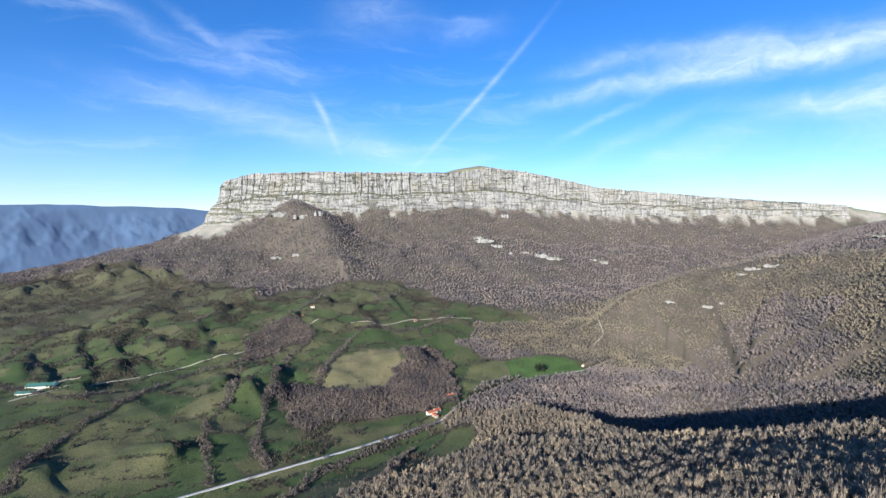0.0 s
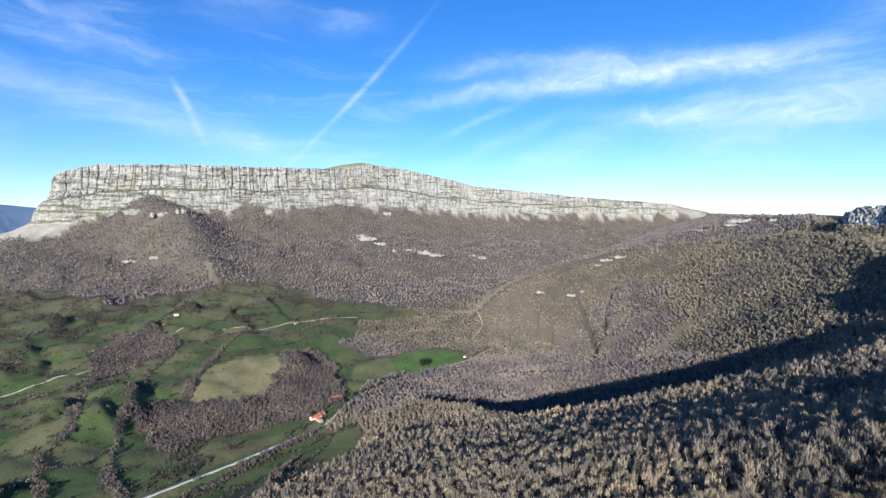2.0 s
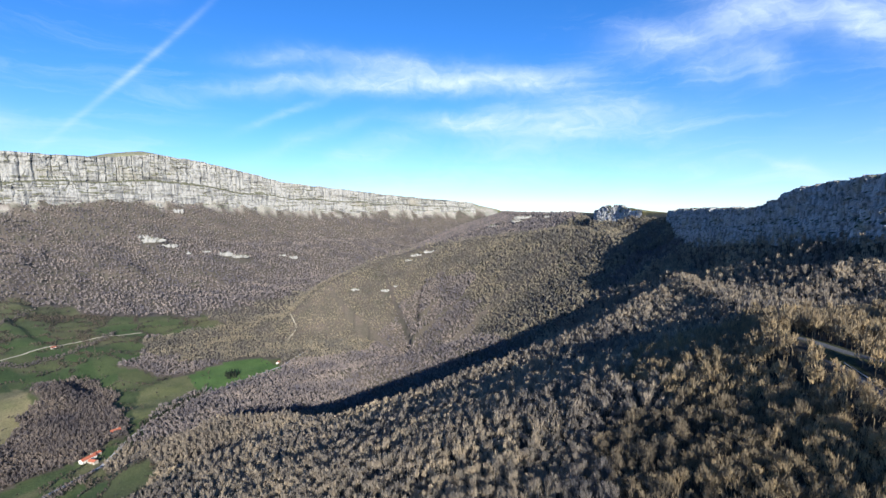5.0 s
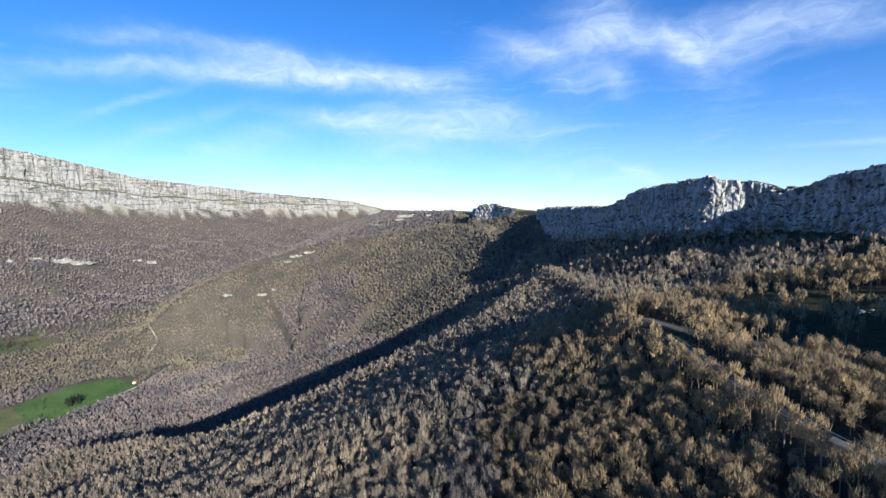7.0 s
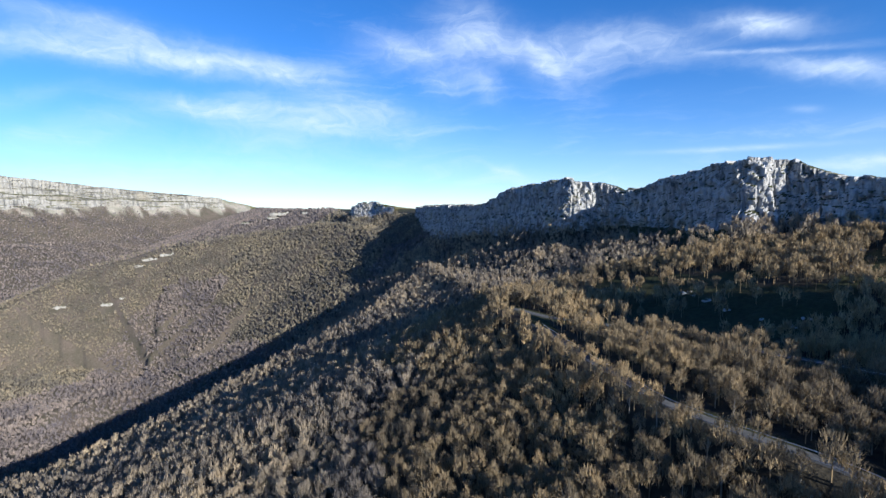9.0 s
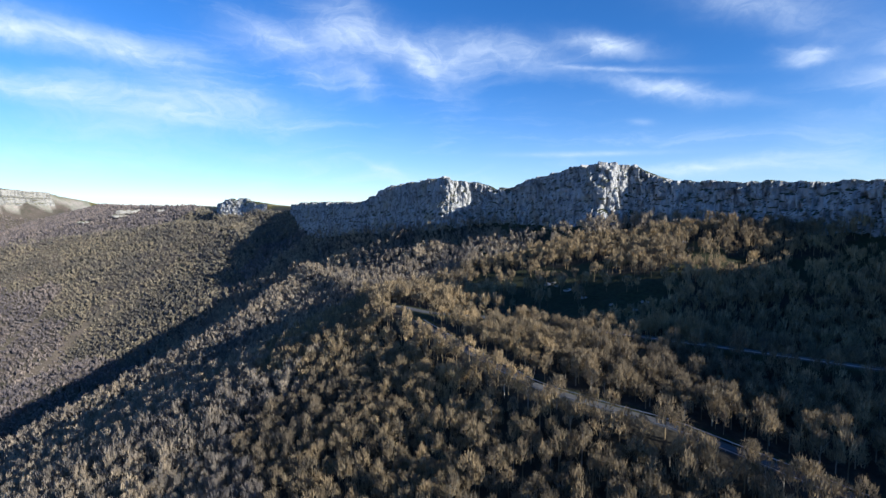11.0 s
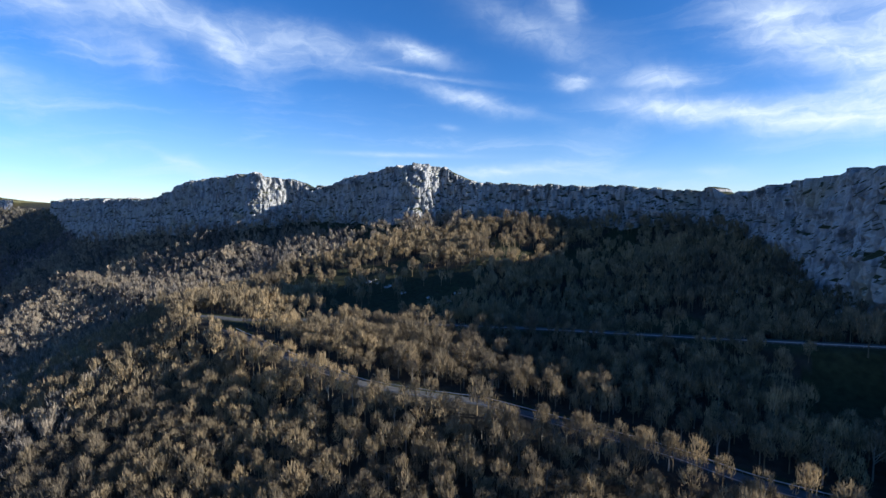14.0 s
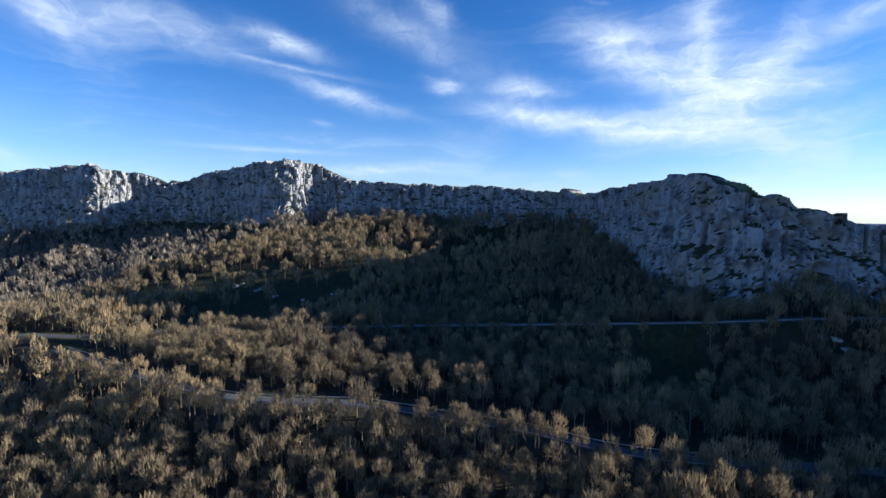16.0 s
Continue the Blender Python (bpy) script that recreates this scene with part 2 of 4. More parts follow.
# unseen ridge behind the eye, added to throw shade over the right foreground
SHADE_RIDGE = line([(190, 380, 18, 0), (184, 400, 46, 0), (178, 405, 59, 0), (173, 412, 76, 0), (168.8, 420, 88, 0), (171, 560, 188, 0), (175, 660, 220, 0)])
LOW_ROAD = line([(74.2, 319, -67), (74.6, 316, -68), (77.3, 289, -69), (83.4, 236, -72), (92.4, 192, -74), (100, 181, -75), (108, 176, -76), (119, 166, -78), (130, 161, -79), (138, 157, -80), (146, 162, -81), (163, 198, -83), (175, 230, -87)])
HIGH_ROAD = line([(74.2, 319, -67), (75, 318, -66.5), (79.3, 295, -67), (86, 285, -67), (95, 265, -66), (104.5, 250, -64.6), (117, 236, -61.5), (126, 232, -59.5), (138, 235, -56.4), (148, 240, -52.3), (157, 255, -48), (163, 265, -45), (175, 290, -42)])
VALLEY_ROAD = line([(-33, 795, -430), (-30.3, 800, -430), (-20.8, 819, -430), (-10.1, 870, -430), (-0.2, 970, -430), (2.7, 1080, -430), (4.8, 1120, -430), (12.4, 1285, -430), (17.7, 1380, -428), (20.2, 1490, -424)])
# grassy hummocks in the pastures: heading, distance, height, breadth
HUMMOCKS = [(-35.6, 2807, 22, 75), (-25.7, 2022, 24, 60), (-28.0, 1766, 20, 45), (-35.7, 1585, 22, 55), (-23.1, 1181, 26, 60), (-30.9, 951, 13, 28), (-38.4, 1434, 15, 35), (-29.9, 1620, 18, 45), (-39.8, 2875, 18, 60), (-42.8, 1716, 14, 50), (-41.3, 1024, 12, 30), (-33.0, 2554, 14, 50), (-18.0, 1818, 16, 40), (-3.4, 1377, 30, 75), (-12.7, 2575, 34, 85), (17.2, 1808, 26, 60), (-22.0, 2189, 26, 60), (3.2, 2567, 28, 70)]
ROADS = ((LOW_ROAD, 3.2), (HIGH_ROAD, 3.2), (VALLEY_ROAD, 3.0))


def ground_height(x, y, detail=True):
    """Height of the ground at places x, y (arrays)."""
    r = np.hypot(x, y)
    roll = 16 * fbm(x / 330, y / 330, None, 3, 3) + 4 * fbm(x / 75, y / 75, None, 3, 8)
    dm, (mbase, mtop) = near(x, y, MESA)
    fan = np.clip(vnoise(x / 70, y / 70, None, 23) + .3 * vnoise(x / 23, y / 23, None, 24), -.3, 1)
    mbase = mbase + 34 * fan * smooth(260, 20, -dm)
    fall = np.interp(-dm, [0, 120, 400, 1000, 1900, 3000], [0, .20, .5, .8, .985, 1.0])
    valley = -432 + (mbase + 432) * (1 - fall)
    wx, wy = x + 60 * vnoise(x / 200, y / 200, None, 28), y + 60 * vnoise(x / 200, y / 200, None, 29)
    mound = np.clip(fbm(wx / 170, wy / 260, None, 2, 27) - .08, 0, 1)
    west = smooth(-60, -260, x) * smooth(850, 1050, np.hypot(x, y)) * smooth(60, 500, -dm)
    # banks: gentle towards the south-west, steep towards the north-east
    q = (0.80 * x + 0.60 * y) / 170 + 1.3 * fbm(x / 300, y / 300, None, 3, 33)
    q = q - np.floor(q)
    step = np.where(q < .85, smooth(-.25, .85, q), smooth(1.0, .85, q))
    valley = valley + (15 * mound + 30 * step * np.clip(vnoise(x / 240, y / 240, None, 34) + .12, 0, 1) + 4 * fbm(x / 45, y / 45, None, 2, 35)) * west
    valley = valley + roll * smooth(20, 300, -dm) + smooth(30, 250, -dm) * smooth(1900, 700, -dm) * (30 * fbm(x / 420, y / 420, None, 3, 21) + 20 * fbm(x / 130, y / 190, None, 3, 36))
    valley = valley - smooth(400, 1500, -x) * 10
    for az, far, tall, wide in HUMMOCKS:
        hx, hy = place(az, far)
        along, over = (x - hx) * .77 + (y - hy) * .64, (y - hy) * .77 - (x - hx) * .64
        valley = valley + tall * np.where(along < 0, smooth(-2.4 * wide, 0, along), smooth(.62 * wide, 0, along)) * np.exp(-(over / wide) ** 2)
    dk, (kh, _) = near(x, y, KNOLL)
    valley = smax(valley, kh + 16 * fbm(x / 120, y / 120, None, 3, 37) - np.where(dk < 0, 0.85, 0.45) * (np.sqrt(dk * dk + 1600) - 40), 25)
    dh, (hh, hs) = near(x, y, HILL)
    hill = hh - hs * np.abs(dh) + roll * .8
    d2, (h2, _) = near(x, y, SPUR_2)
    cut = np.where(d2 > 0, h2 - 34 + .42 * np.abs(d2 - 60), h2 - 22 - .3 * np.abs(d2))
    hill = np.where((d2 < 260) & (d2 > -260), np.minimum(hill, cut + 400 * smooth(150, 260, np.abs(d2))), hill)
    ds, (sh, slope) = near(x, y, SHOULDER)
    dc, (cbase, ctop) = near(x, y, SCARP)
    d1, (h1, _) = near(x, y, SPUR)
    slab = lambda u, v: -140 + 0.21 * u - 0.33 * v
    bank = slab(x, y) + 6 * fbm(x / 130, y / 130, None, 3, 14) + 9 * fbm(x / 70, y / 70, None, 2, 15) * smooth(-60, -200, d1)
    # the near face meets the first crest, then falls into the gully
    foot_x, foot_y = x * (1 + d1 / r), y * (1 + d1 / r)
    lift = np.clip(h1 - slab(foot_x, foot_y), -70, 70) * np.exp(-((np.minimum(d1, 0) / 260) ** 2))
    bank = bank + lift
    bank = np.where(d1 > 0, h1 - 0.62 * d1 + 5 * fbm(x / 60, y / 60, None, 2, 31), smin(bank, h1 + 0.42 * np.abs(d1), 6))
    bank = smin(bank, sh - 3 - 0.10 * np.maximum(-ds, 0), 8)
    down = smax(bank, sh - slope * np.maximum(-ds, 0), 30) - 7 * smooth(0, 20, -ds)
    spur = h2 - np.where(d2 > 0, 0.66, 0.5) * np.abs(d2) + 7 * fbm(x / 80, y / 80, None, 3, 32)
    h = smax(smax(smax(valley, hill), spur, 8), down, 8)
    t = np.clip(ds / np.maximum(ds - dc, 1e-3), 0, 1)
    up = sh + (cbase - sh) * t**1.7 + (4.0 * fbm(x / 40, y / 40, None, 3, 5) + 11.0 * fbm(x / 110, y / 110, None, 2, 6)) * smooth(0, 40, ds) * smooth(0, 40, -dc)
    up = np.where(dc < 0, smax(up, hill, 12), up)
    h = np.where(ds > 0, up, h)
    flat = ctop - np.minimum(0.11 * np.maximum(dc, 0), 50 + 280 * smooth(-300, -800, y)) + 2 * fbm(x / 60, y / 60, None, 3, 9) * smooth(10, 80, dc) - 2
    h = np.where(dc > 0, cbase + (flat - cbase) * smooth(6, 12, dc), h)
    # raise the added, unseen ridge that blocks the sun
    dp, (ph, _) = near(x, y, SHADE_RIDGE)
    h = smax(h, ph - 3.2 * np.abs(dp), 8)
    mflat = mtop - 3 + 0.20 * np.minimum(dm, 260) * smooth(-300, 200, x) * smooth(900, 300, x) - 0.02 * dm
    h = np.where(dm > 0, mbase + (mflat - mbase) * smooth(30, 55, dm), h)
    for pts, half in ROADS:
        d, (rh,) = near(x, y, pts)
        w = smooth(half + 14, half + 1.5, np.abs(d))
        h = h * (1 - w) + rh * w
    return h


def thing(name, verts, faces, material, smooth_faces=True):
    me = bpy.data.meshes.new(name)
    verts = np.asarray(verts, np.float32)
    faces = np.asarray(faces, np.int32)
    k = faces.shape[1]
    me.vertices.add(len(verts))
    me.vertices.foreach_set("co", verts.ravel())
    me.loops.add(faces.size)
    me.loops.foreach_set("vertex_index", faces.ravel())
    me.polygons.add(len(faces))
    me.polygons.foreach_set("loop_start", np.arange(0, faces.size, k, dtype=np.int32))
    me.polygons.foreach_set("use_smooth", np.full(len(faces), smooth_faces))
    me.update(calc_edges=True)
    me.materials.append(material)
    return new(name, me)


def grid_faces(n, m, closed=False):
    """Quads of an n by m grid of points; closed joins the last row to the first."""
    i, j = np.meshgrid(np.arange(n if closed else n - 1), np.arange(m - 1), indexing="ij")
    k = (i + 1) % n
    return np.column_stack([(i * m + j).ravel(), (k * m + j).ravel(), (k * m + j + 1).ravel(), (i * m + j + 1).ravel()])


def colour(ob, name, values):
    at = ob.data.attributes.new(name, "FLOAT_COLOR", "POINT")
    at.data.foreach_set("color", np.column_stack([values, np.ones(len(values))]).astype(np.float32).ravel())


# ---- materials ----
def material(name, rough=0.9):
    m = bpy.data.materials.new(name)
    m.use_nodes = True
    n, l = m.node_tree.nodes, m.node_tree.links
    b = n["Principled BSDF"]
    b.inputs["Roughness"].default_value = rough
    b.inputs["Specular IOR Level"].default_value = 0.25
    return m, n, l, b


def noise_node(n, l, scale, detail=4.0, source="Object", stretch=(1, 1, 1)):
    tc, mp, ns = n.new("ShaderNodeTexCoord"), n.new("ShaderNodeMapping"), n.new("ShaderNodeTexNoise")
    mp.inputs["Scale"].default_value = stretch
    ns.inputs["Scale"].default_value, ns.inputs["Detail"].default_value = scale, detail
    l.new(tc.outputs[source], mp.inputs[0])
    l.new(mp.outputs[0], ns.inputs["Vector"])
    return ns


def ramp(n, l, source, stops):
    r = n.new("ShaderNodeValToRGB")
    while len(r.color_ramp.elements) < len(stops):
        r.color_ramp.elements.new(0.5)
    for e, (p, c) in zip(r.color_ramp.elements, stops):
        e.position, e.color = p, (*c, 1)
    l.new(source, r.inputs[0])
    return r


def multiply(n, l, a, b, factor=1.0, mode="MULTIPLY"):
    mx = n.new("ShaderNodeMix")
    mx.data_type, mx.blend_type = "RGBA", mode
    mx.inputs["Factor"].default_value = factor
    l.new(a, mx.inputs["A"])
    l.new(b, mx.inputs["B"])
    return mx.outputs["Result"]


def bump(n, l, b, source, distance, strength=0.6):
    bp = n.new("ShaderNodeBump")
    bp.inputs["Distance"].default_value, bp.inputs["Strength"].default_value = distance, strength
    l.new(source, bp.inputs["Height"])
    l.new(bp.outputs[0], b.inputs["Normal"])


def ground_material():
    m, n, l, b = material("ground", 0.95)
    at = n.new("ShaderNodeAttribute")
    at.attribute_name = "cover"
    fine, wide = noise_node(n, l, 0.35, 6), noise_node(n, l, 0.02, 5)
    c = multiply(n, l, at.outputs["Color"], ramp(n, l, fine.outputs[0], [(0.3, (.62, .62, .60)), (0.7, (1.3, 1.28, 1.25))]).outputs[0])
    c = multiply(n, l, c, ramp(n, l, wide.outputs[0], [(0.3, (.75, .80, .70)), (0.7, (1.2, 1.12, 1.1))]).outputs[0])
    l.new(c, b.inputs["Base Color"])
    bump(n, l, b, fine.outputs[0], 1.2, 0.8)
    return m


def rock_material(name, light, dark, warm, size, grass, lie, relief):
    """Bedded limestone: pale faces, dark water streaks, warm breaks."""
    m, n, l, b = material(name, 0.92)
    beds = noise_node(n, l, 0.6 / size, 9, stretch=lie)
    streaks = noise_node(n, l, 0.9 / size, 6, stretch=(1.6, 1.6, .22))
    blot = noise_node(n, l, 0.16 / size, 5)
    c1 = ramp(n, l, beds.outputs[0], [(0.32, dark), (0.47, light), (0.8, light)]).outputs[0]
    c2 = ramp(n, l, streaks.outputs[0], [(0.36, (.45, .47, .5)), (0.52, (1, 1, 1))]).outputs[0]
    c = multiply(n, l, c1, c2, 0.85)
    mask = ramp(n, l, blot.outputs[0], [(0.56, (0, 0, 0)), (0.68, (.8, .8, .8))]).outputs[0]
    mx = n.new("ShaderNodeMix")
    mx.data_type = "RGBA"
    mx.inputs["B"].default_value = (*warm, 1)
    l.new(mask, mx.inputs["Factor"])
    l.new(c, mx.inputs["A"])
    geo, xyz = n.new("ShaderNodeNewGeometry"), n.new("ShaderNodeSeparateXYZ")
    l.new(geo.outputs["Normal"], xyz.inputs[0])
    turf = n.new("ShaderNodeMath")
    turf.operation = "MULTIPLY_ADD"
    turf.inputs[1].default_value, turf.inputs[2].default_value = 0.5, 0.0
    l.new(blot.outputs[0], turf.inputs[0])
    height = n.new("ShaderNodeMath")
    height.operation = "ADD"
    l.new(xyz.outputs[2], height.inputs[0])
    l.new(turf.outputs[0], height.inputs[1])
    green = n.new("ShaderNodeMix")
    green.data_type = "RGBA"
    green.inputs["B"].default_value = (*grass, 1)
    l.new(ramp(n, l, height.outputs[0], [(0.72, (0, 0, 0)), (0.92, (1, 1, 1))]).outputs[0], green.inputs["Factor"])
    l.new(mx.outputs["Result"], green.inputs["A"])
    l.new(green.outputs["Result"], b.inputs["Base Color"])
    grain = noise_node(n, l, 4.0 / size, 8)
    both = multiply(n, l, streaks.outputs["Color"], grain.outputs["Color"], 0.5, "ADD")
    bump(n, l, b, both, relief * size, 0.9)
    return m


def twig_material(name, low, high, soft=0.35):
    m, n, l, b = material(name, 0.95)
    b.inputs["Specular IOR Level"].default_value = 0.05
    g = n.new("ShaderNodeNewGeometry")
    r = ramp(n, l, g.outputs["Random Per Island"], [(0.0, low), (1.0, high)])
    big, patch = noise_node(n, l, 0.012, 4), noise_node(n, l, 0.11, 2)
    c = multiply(n, l, r.outputs[0], ramp(n, l, big.outputs[0], [(0.32, (.66, .67, .74)), (0.68, (1.3, 1.22, 1.1))]).outputs[0])
    c = multiply(n, l, c, ramp(n, l, patch.outputs[0], [(0.35, (.68, .70, .74)), (0.65, (1.30, 1.24, 1.14))]).outputs[0])
    l.new(c, b.inputs["Base Color"])
    tr, mx = n.new("ShaderNodeBsdfTranslucent"), n.new("ShaderNodeMixShader")
    mx.inputs[0].default_value = soft
    l.new(c, tr.inputs["Color"])
    l.new(b.outputs[0], mx.inputs[1])
    l.new(tr.outputs[0], mx.inputs[2])
    l.new(mx.outputs[0], n["Material Output"].inputs["Surface"])
    return m


def plain(name, base, rough=0.8, scale=2.0, metal=0.0, spread=0.25):
    m, n, l, b = material(name, rough)
    b.inputs["Metallic"].default_value = metal
    ns = noise_node(n, l, scale, 5)
    lo, hi = [v * (1 - spread) for v in base], [min(1, v * (1 + spread)) for v in base]
    l.new(ramp(n, l, ns.outputs[0], [(0.3, lo), (0.7, hi)]).outputs[0], b.inputs["Base Color"])
    return m


GROUND = ground_material()
ROCK = rock_material("limestone", (.39, .395, .40), (.15, .155, .16), (.33, .30, .23), 5.0, (.034, .040, .018), (1.0, 1.0, 1.0), .5)
MESA_ROCK = rock_material("pale_limestone", (.31, .305, .285), (.125, .122, .115), (.27, .25, .21), 26.0, (.115, .115, .075), (.25, .25, 2.2), .8)
TWIG = twig_material("bare_twigs", (.200, .182, .156), (.360, .324, .270), .32)
WARM_TWIG = twig_material("golden_twigs", (.190, .162, .116), (.345, .285, .190), .30)
# distant crowns: haze is mixed into the twig colour as a mauve grey
HAZY_TWIG = twig_material("hazy_crowns", (.150, .140, .146), (.250, .230, .236), .2)
HILL_TWIG = twig_material("ochre_crowns", (.150, .143, .124), (.258, .242, .198), .2)
COPSE_TWIG = twig_material("copse_twigs", (.115, .104, .104), (.190, .172, .168), .2)
CONIFER = twig_material("conifer", (.014, .021, .016), (.032, .044, .028), .05)
HEDGE = twig_material("hedge_twigs", (.058, .053, .048), (.120, .108, .094), .2)
BARK = plain("bark", (.26, .24, .20), 0.9, 1.5)
# woods of the farthest hills, with the blue of haze in their base colour
HAZED_HILLS = plain("hazed_woods", (.075, .125, .21), 0.95, 0.006, 0.0, 0.14)
ASPHALT = plain("asphalt", (.085, .088, .092), 0.85, 0.6)
PALE_ASPHALT = plain("worn_asphalt", (.42, .41, .39), 0.85, 0.3)
STEEL = plain("galvanised_steel", (.45, .46, .48), 0.45, 2.0, 0.9, 0.1)
PLASTER = plain("white_plaster", (.70, .67, .60), 0.9, 0.8, 0.0, 0.12)
STONE = plain("rubble_stone", (.40, .36, .30), 0.95, 1.5, 0.0, 0.35)
TILE = plain("red_roof_tiles", (.38, .12, .07), 0.85, 2.0, 0.0, 0.3)
SHEET = plain("green_sheet_roof", (.06, .17, .14), 0.5, 0.4, 0.3, 0.15)
GLASS = plain("dark_window", (.03, .035, .04), 0.15, 1.0, 0.0, 0.1)
WOODEN = plain("weathered_wood", (.20, .14, .09), 0.8, 2.0)
CONCRETE = plain("pale_concrete", (.55, .54, .52), 0.9, 0.4, 0.0, 0.2)
YARD = plain("pale_gravel", (.34, .31, .25), 0.95, 0.2, 0.0, 0.2)


# ---- land cover ----
def inside(x, y, rows):
    """True inside a closed outline given by heading and distance."""
    px, py = place(*np.array(rows, float).T)
    hit = np.zeros(x.shape, bool)
    for i in range(len(px)):
        j = i - 1
        cross = (py[i] > y) != (py[j] > y)
        with np.errstate(divide="ignore", invalid="ignore"):
            hit ^= cross & (x < (px[j] - px[i]) * (y - py[i]) / (py[j] - py[i]) + px[i])
    return hit


def ragged(x, y, rows, size=70.0, wide=45.0):
    """inside() with a wandering, frayed edge."""
    u = x + wide * fbm(x / size, y / size, None, 4, 171)
    v = y + wide * fbm(x / size, y / size, None, 4, 172)
    return inside(u, v, rows)


FARMLAND = [(-60, 600), (-60, 3300), (-40, 3300), (-33, 2900), (-26, 2500), (-21, 2050), (-18, 2150), (-15.3, 2250), (-5.9, 2300), (-1, 2100), (4, 2000), (10.2, 1950),
            (10.5, 1800), (4, 1700), (2.5, 1500), (9, 1450), (17.7, 1400), (17, 1330), (8, 1180), (4, 1100), (1, 1000), (0, 960), (3, 760), (3, 690), (-5, 640)]
COPSE = [(-20.8, 1160), (-18.1, 1200), (-12.8, 1140), (-6.6, 1155), (-4.8, 1365), (-4.5, 1485), (-1.6, 1510), (1.2, 1395), (2.3, 1205), (1.3, 1055), (-0.9, 1005), (-4.5, 980), (-10.1, 1020), (-15.5, 975), (-19.4, 1045)]
THICKET = [(-21.1, 1775), (-16.7, 1795), (-15.4, 1545), (-19.3, 1510), (-23.0, 1460), (-24.2, 1575)]
BANKS_OF_SCRUB = ([(-36.0, 1905), (-32.6, 1860), (-32.9, 1695), (-35.8, 1800)], [(-31.1, 1765), (-27.6, 1740), (-28.2, 1605), (-30.9, 1630)], [(-26.7, 2035), (-24.7, 2075), (-25.0, 1815), (-26.4, 1855)],
                  [(-37.3, 1670), (-33.5, 1595), (-34.0, 1460), (-36.8, 1495)], [(-40.2, 3085), (-36.5, 2990), (-36.5, 2770), (-39.6, 2665)])
PALE_PASTURE = [(-15.5, 1180), (-13.4, 1380), (-5.9, 1460), (-5.0, 1275), (-6.6, 1155), (-12.8, 1140)]
GREEN_MEADOW = [(2.3, 1145), (3.3, 1345), (8.3, 1455), (15.0, 1515), (17.8, 1340), (12.4, 1285), (4.8, 1120)]
SPRUCES = [(0, 690), (6, 640), (6.5, 730), (2, 760)]
TREE_LINES = [line(rows) for rows in (
    [(-44.6, 980), (-42.2, 1095), (-39.2, 1165), (-33.5, 1345), (-29.4, 1435), (-23.6, 1460), (-20.6, 1510)],
    [(-27.4, 815), (-27.8, 965), (-27.6, 1065), (-25.2, 1130), (-24.3, 1390), (-23.5, 1430)],
    [(-21.4, 845), (-22.6, 925), (-21.6, 1065), (-20.8, 1175), (-20.0, 1265), (-18.7, 1415), (-18.0, 1475)],
    [(-19.6, 710), (-15.6, 790), (-10.1, 840), (-5.9, 890), (-1.6, 940), (0.5, 985)],
    [(-15.5, 1180), (-14.5, 1305), (-11.4, 1540), (-8.6, 1670)], [(-8.0, 600), (-5.9, 785), (-3.7, 840)],
    [(-44.3, 1605), (-40.4, 1375), (-36.0, 1360)], [(-23.0, 1650), (-19.3, 1770), (-15.4, 1980), (-12.7, 2330)])]
UPPER_LINES = [line(rows) for rows in (
    [(-26.4, 1940), (-30.8, 1765), (-35.8, 1780), (-41.9, 1720)], [(-9.3, 1695), (-5.9, 1600), (-2.3, 1655), (1.2, 1795)],
    [(-29.6, 2555), (-33.2, 2495), (-36.6, 2210), (-41.8, 2040), (-44.2, 1855)], [(-10.0, 2175), (-7.3, 1965), (-4.5, 2165)],
    [(-19.3, 1430), (-16.7, 1530), (-15.4, 1650)], [(-44.1, 2100), (-39.2, 2510), (-32.7, 2745)])]


def spot(az, el, r0=90.0, r1=4800.0):
    """Where the line of sight at a heading and height meets the ground."""
    r = np.geomspace(r0, r1, 1500)
    x, y = place(np.full(r.shape, float(az)), r)
    h = ground_height(x, y)
    k = int(np.argmax(h > r * math.tan(radians(el))))
    return x[k], y[k], h[k]


# heading, height, width, height of the rocks, blocks
OUTCROPS = [spot(*row[:2]) + row[2:] for row in (
    (5.0, -2.7, 95, 34, 9), (6.6, -3.3, 60, 22, 6), (4.2, -2.3, 50, 24, 5), (12.0, -4.4, 80, 26, 7), (13.6, -4.7, 110, 26, 10), (10.2, -4.0, 45, 18, 4), (8.6, -4.1, 40, 16, 4), (19.3, -5.0, 60, 22, 5), (18.0, -4.7, 35, 16, 3), (7.5, 0.3, 45, 30, 5), (5.6, 1.0, 30, 30, 3),
    (-19.5, -4.6, 70, 20, 6), (-17.5, -4.4, 60, 18, 5), (-19.0, 0.3, 90, 34, 8), (-17.0, 0.1, 80, 30, 7), (-15.2, 0.5, 60, 30, 5), (26.2, -9.0, 30, 13, 4), (29.9, -9.3, 42, 13, 5), (31.0, -8.7, 26, 11, 3), (35.5, -4.6, 50, 15, 5), (34.0, -5.0, 42, 14, 4), (33.0, -5.6, 32, 12, 3), (47.4, -0.35, 110, 26, 7), (46.5, -0.75, 80, 20, 5), (43.4, -1.3, 90, 16, 5), (50.0, -0.2, 50, 16, 4))]


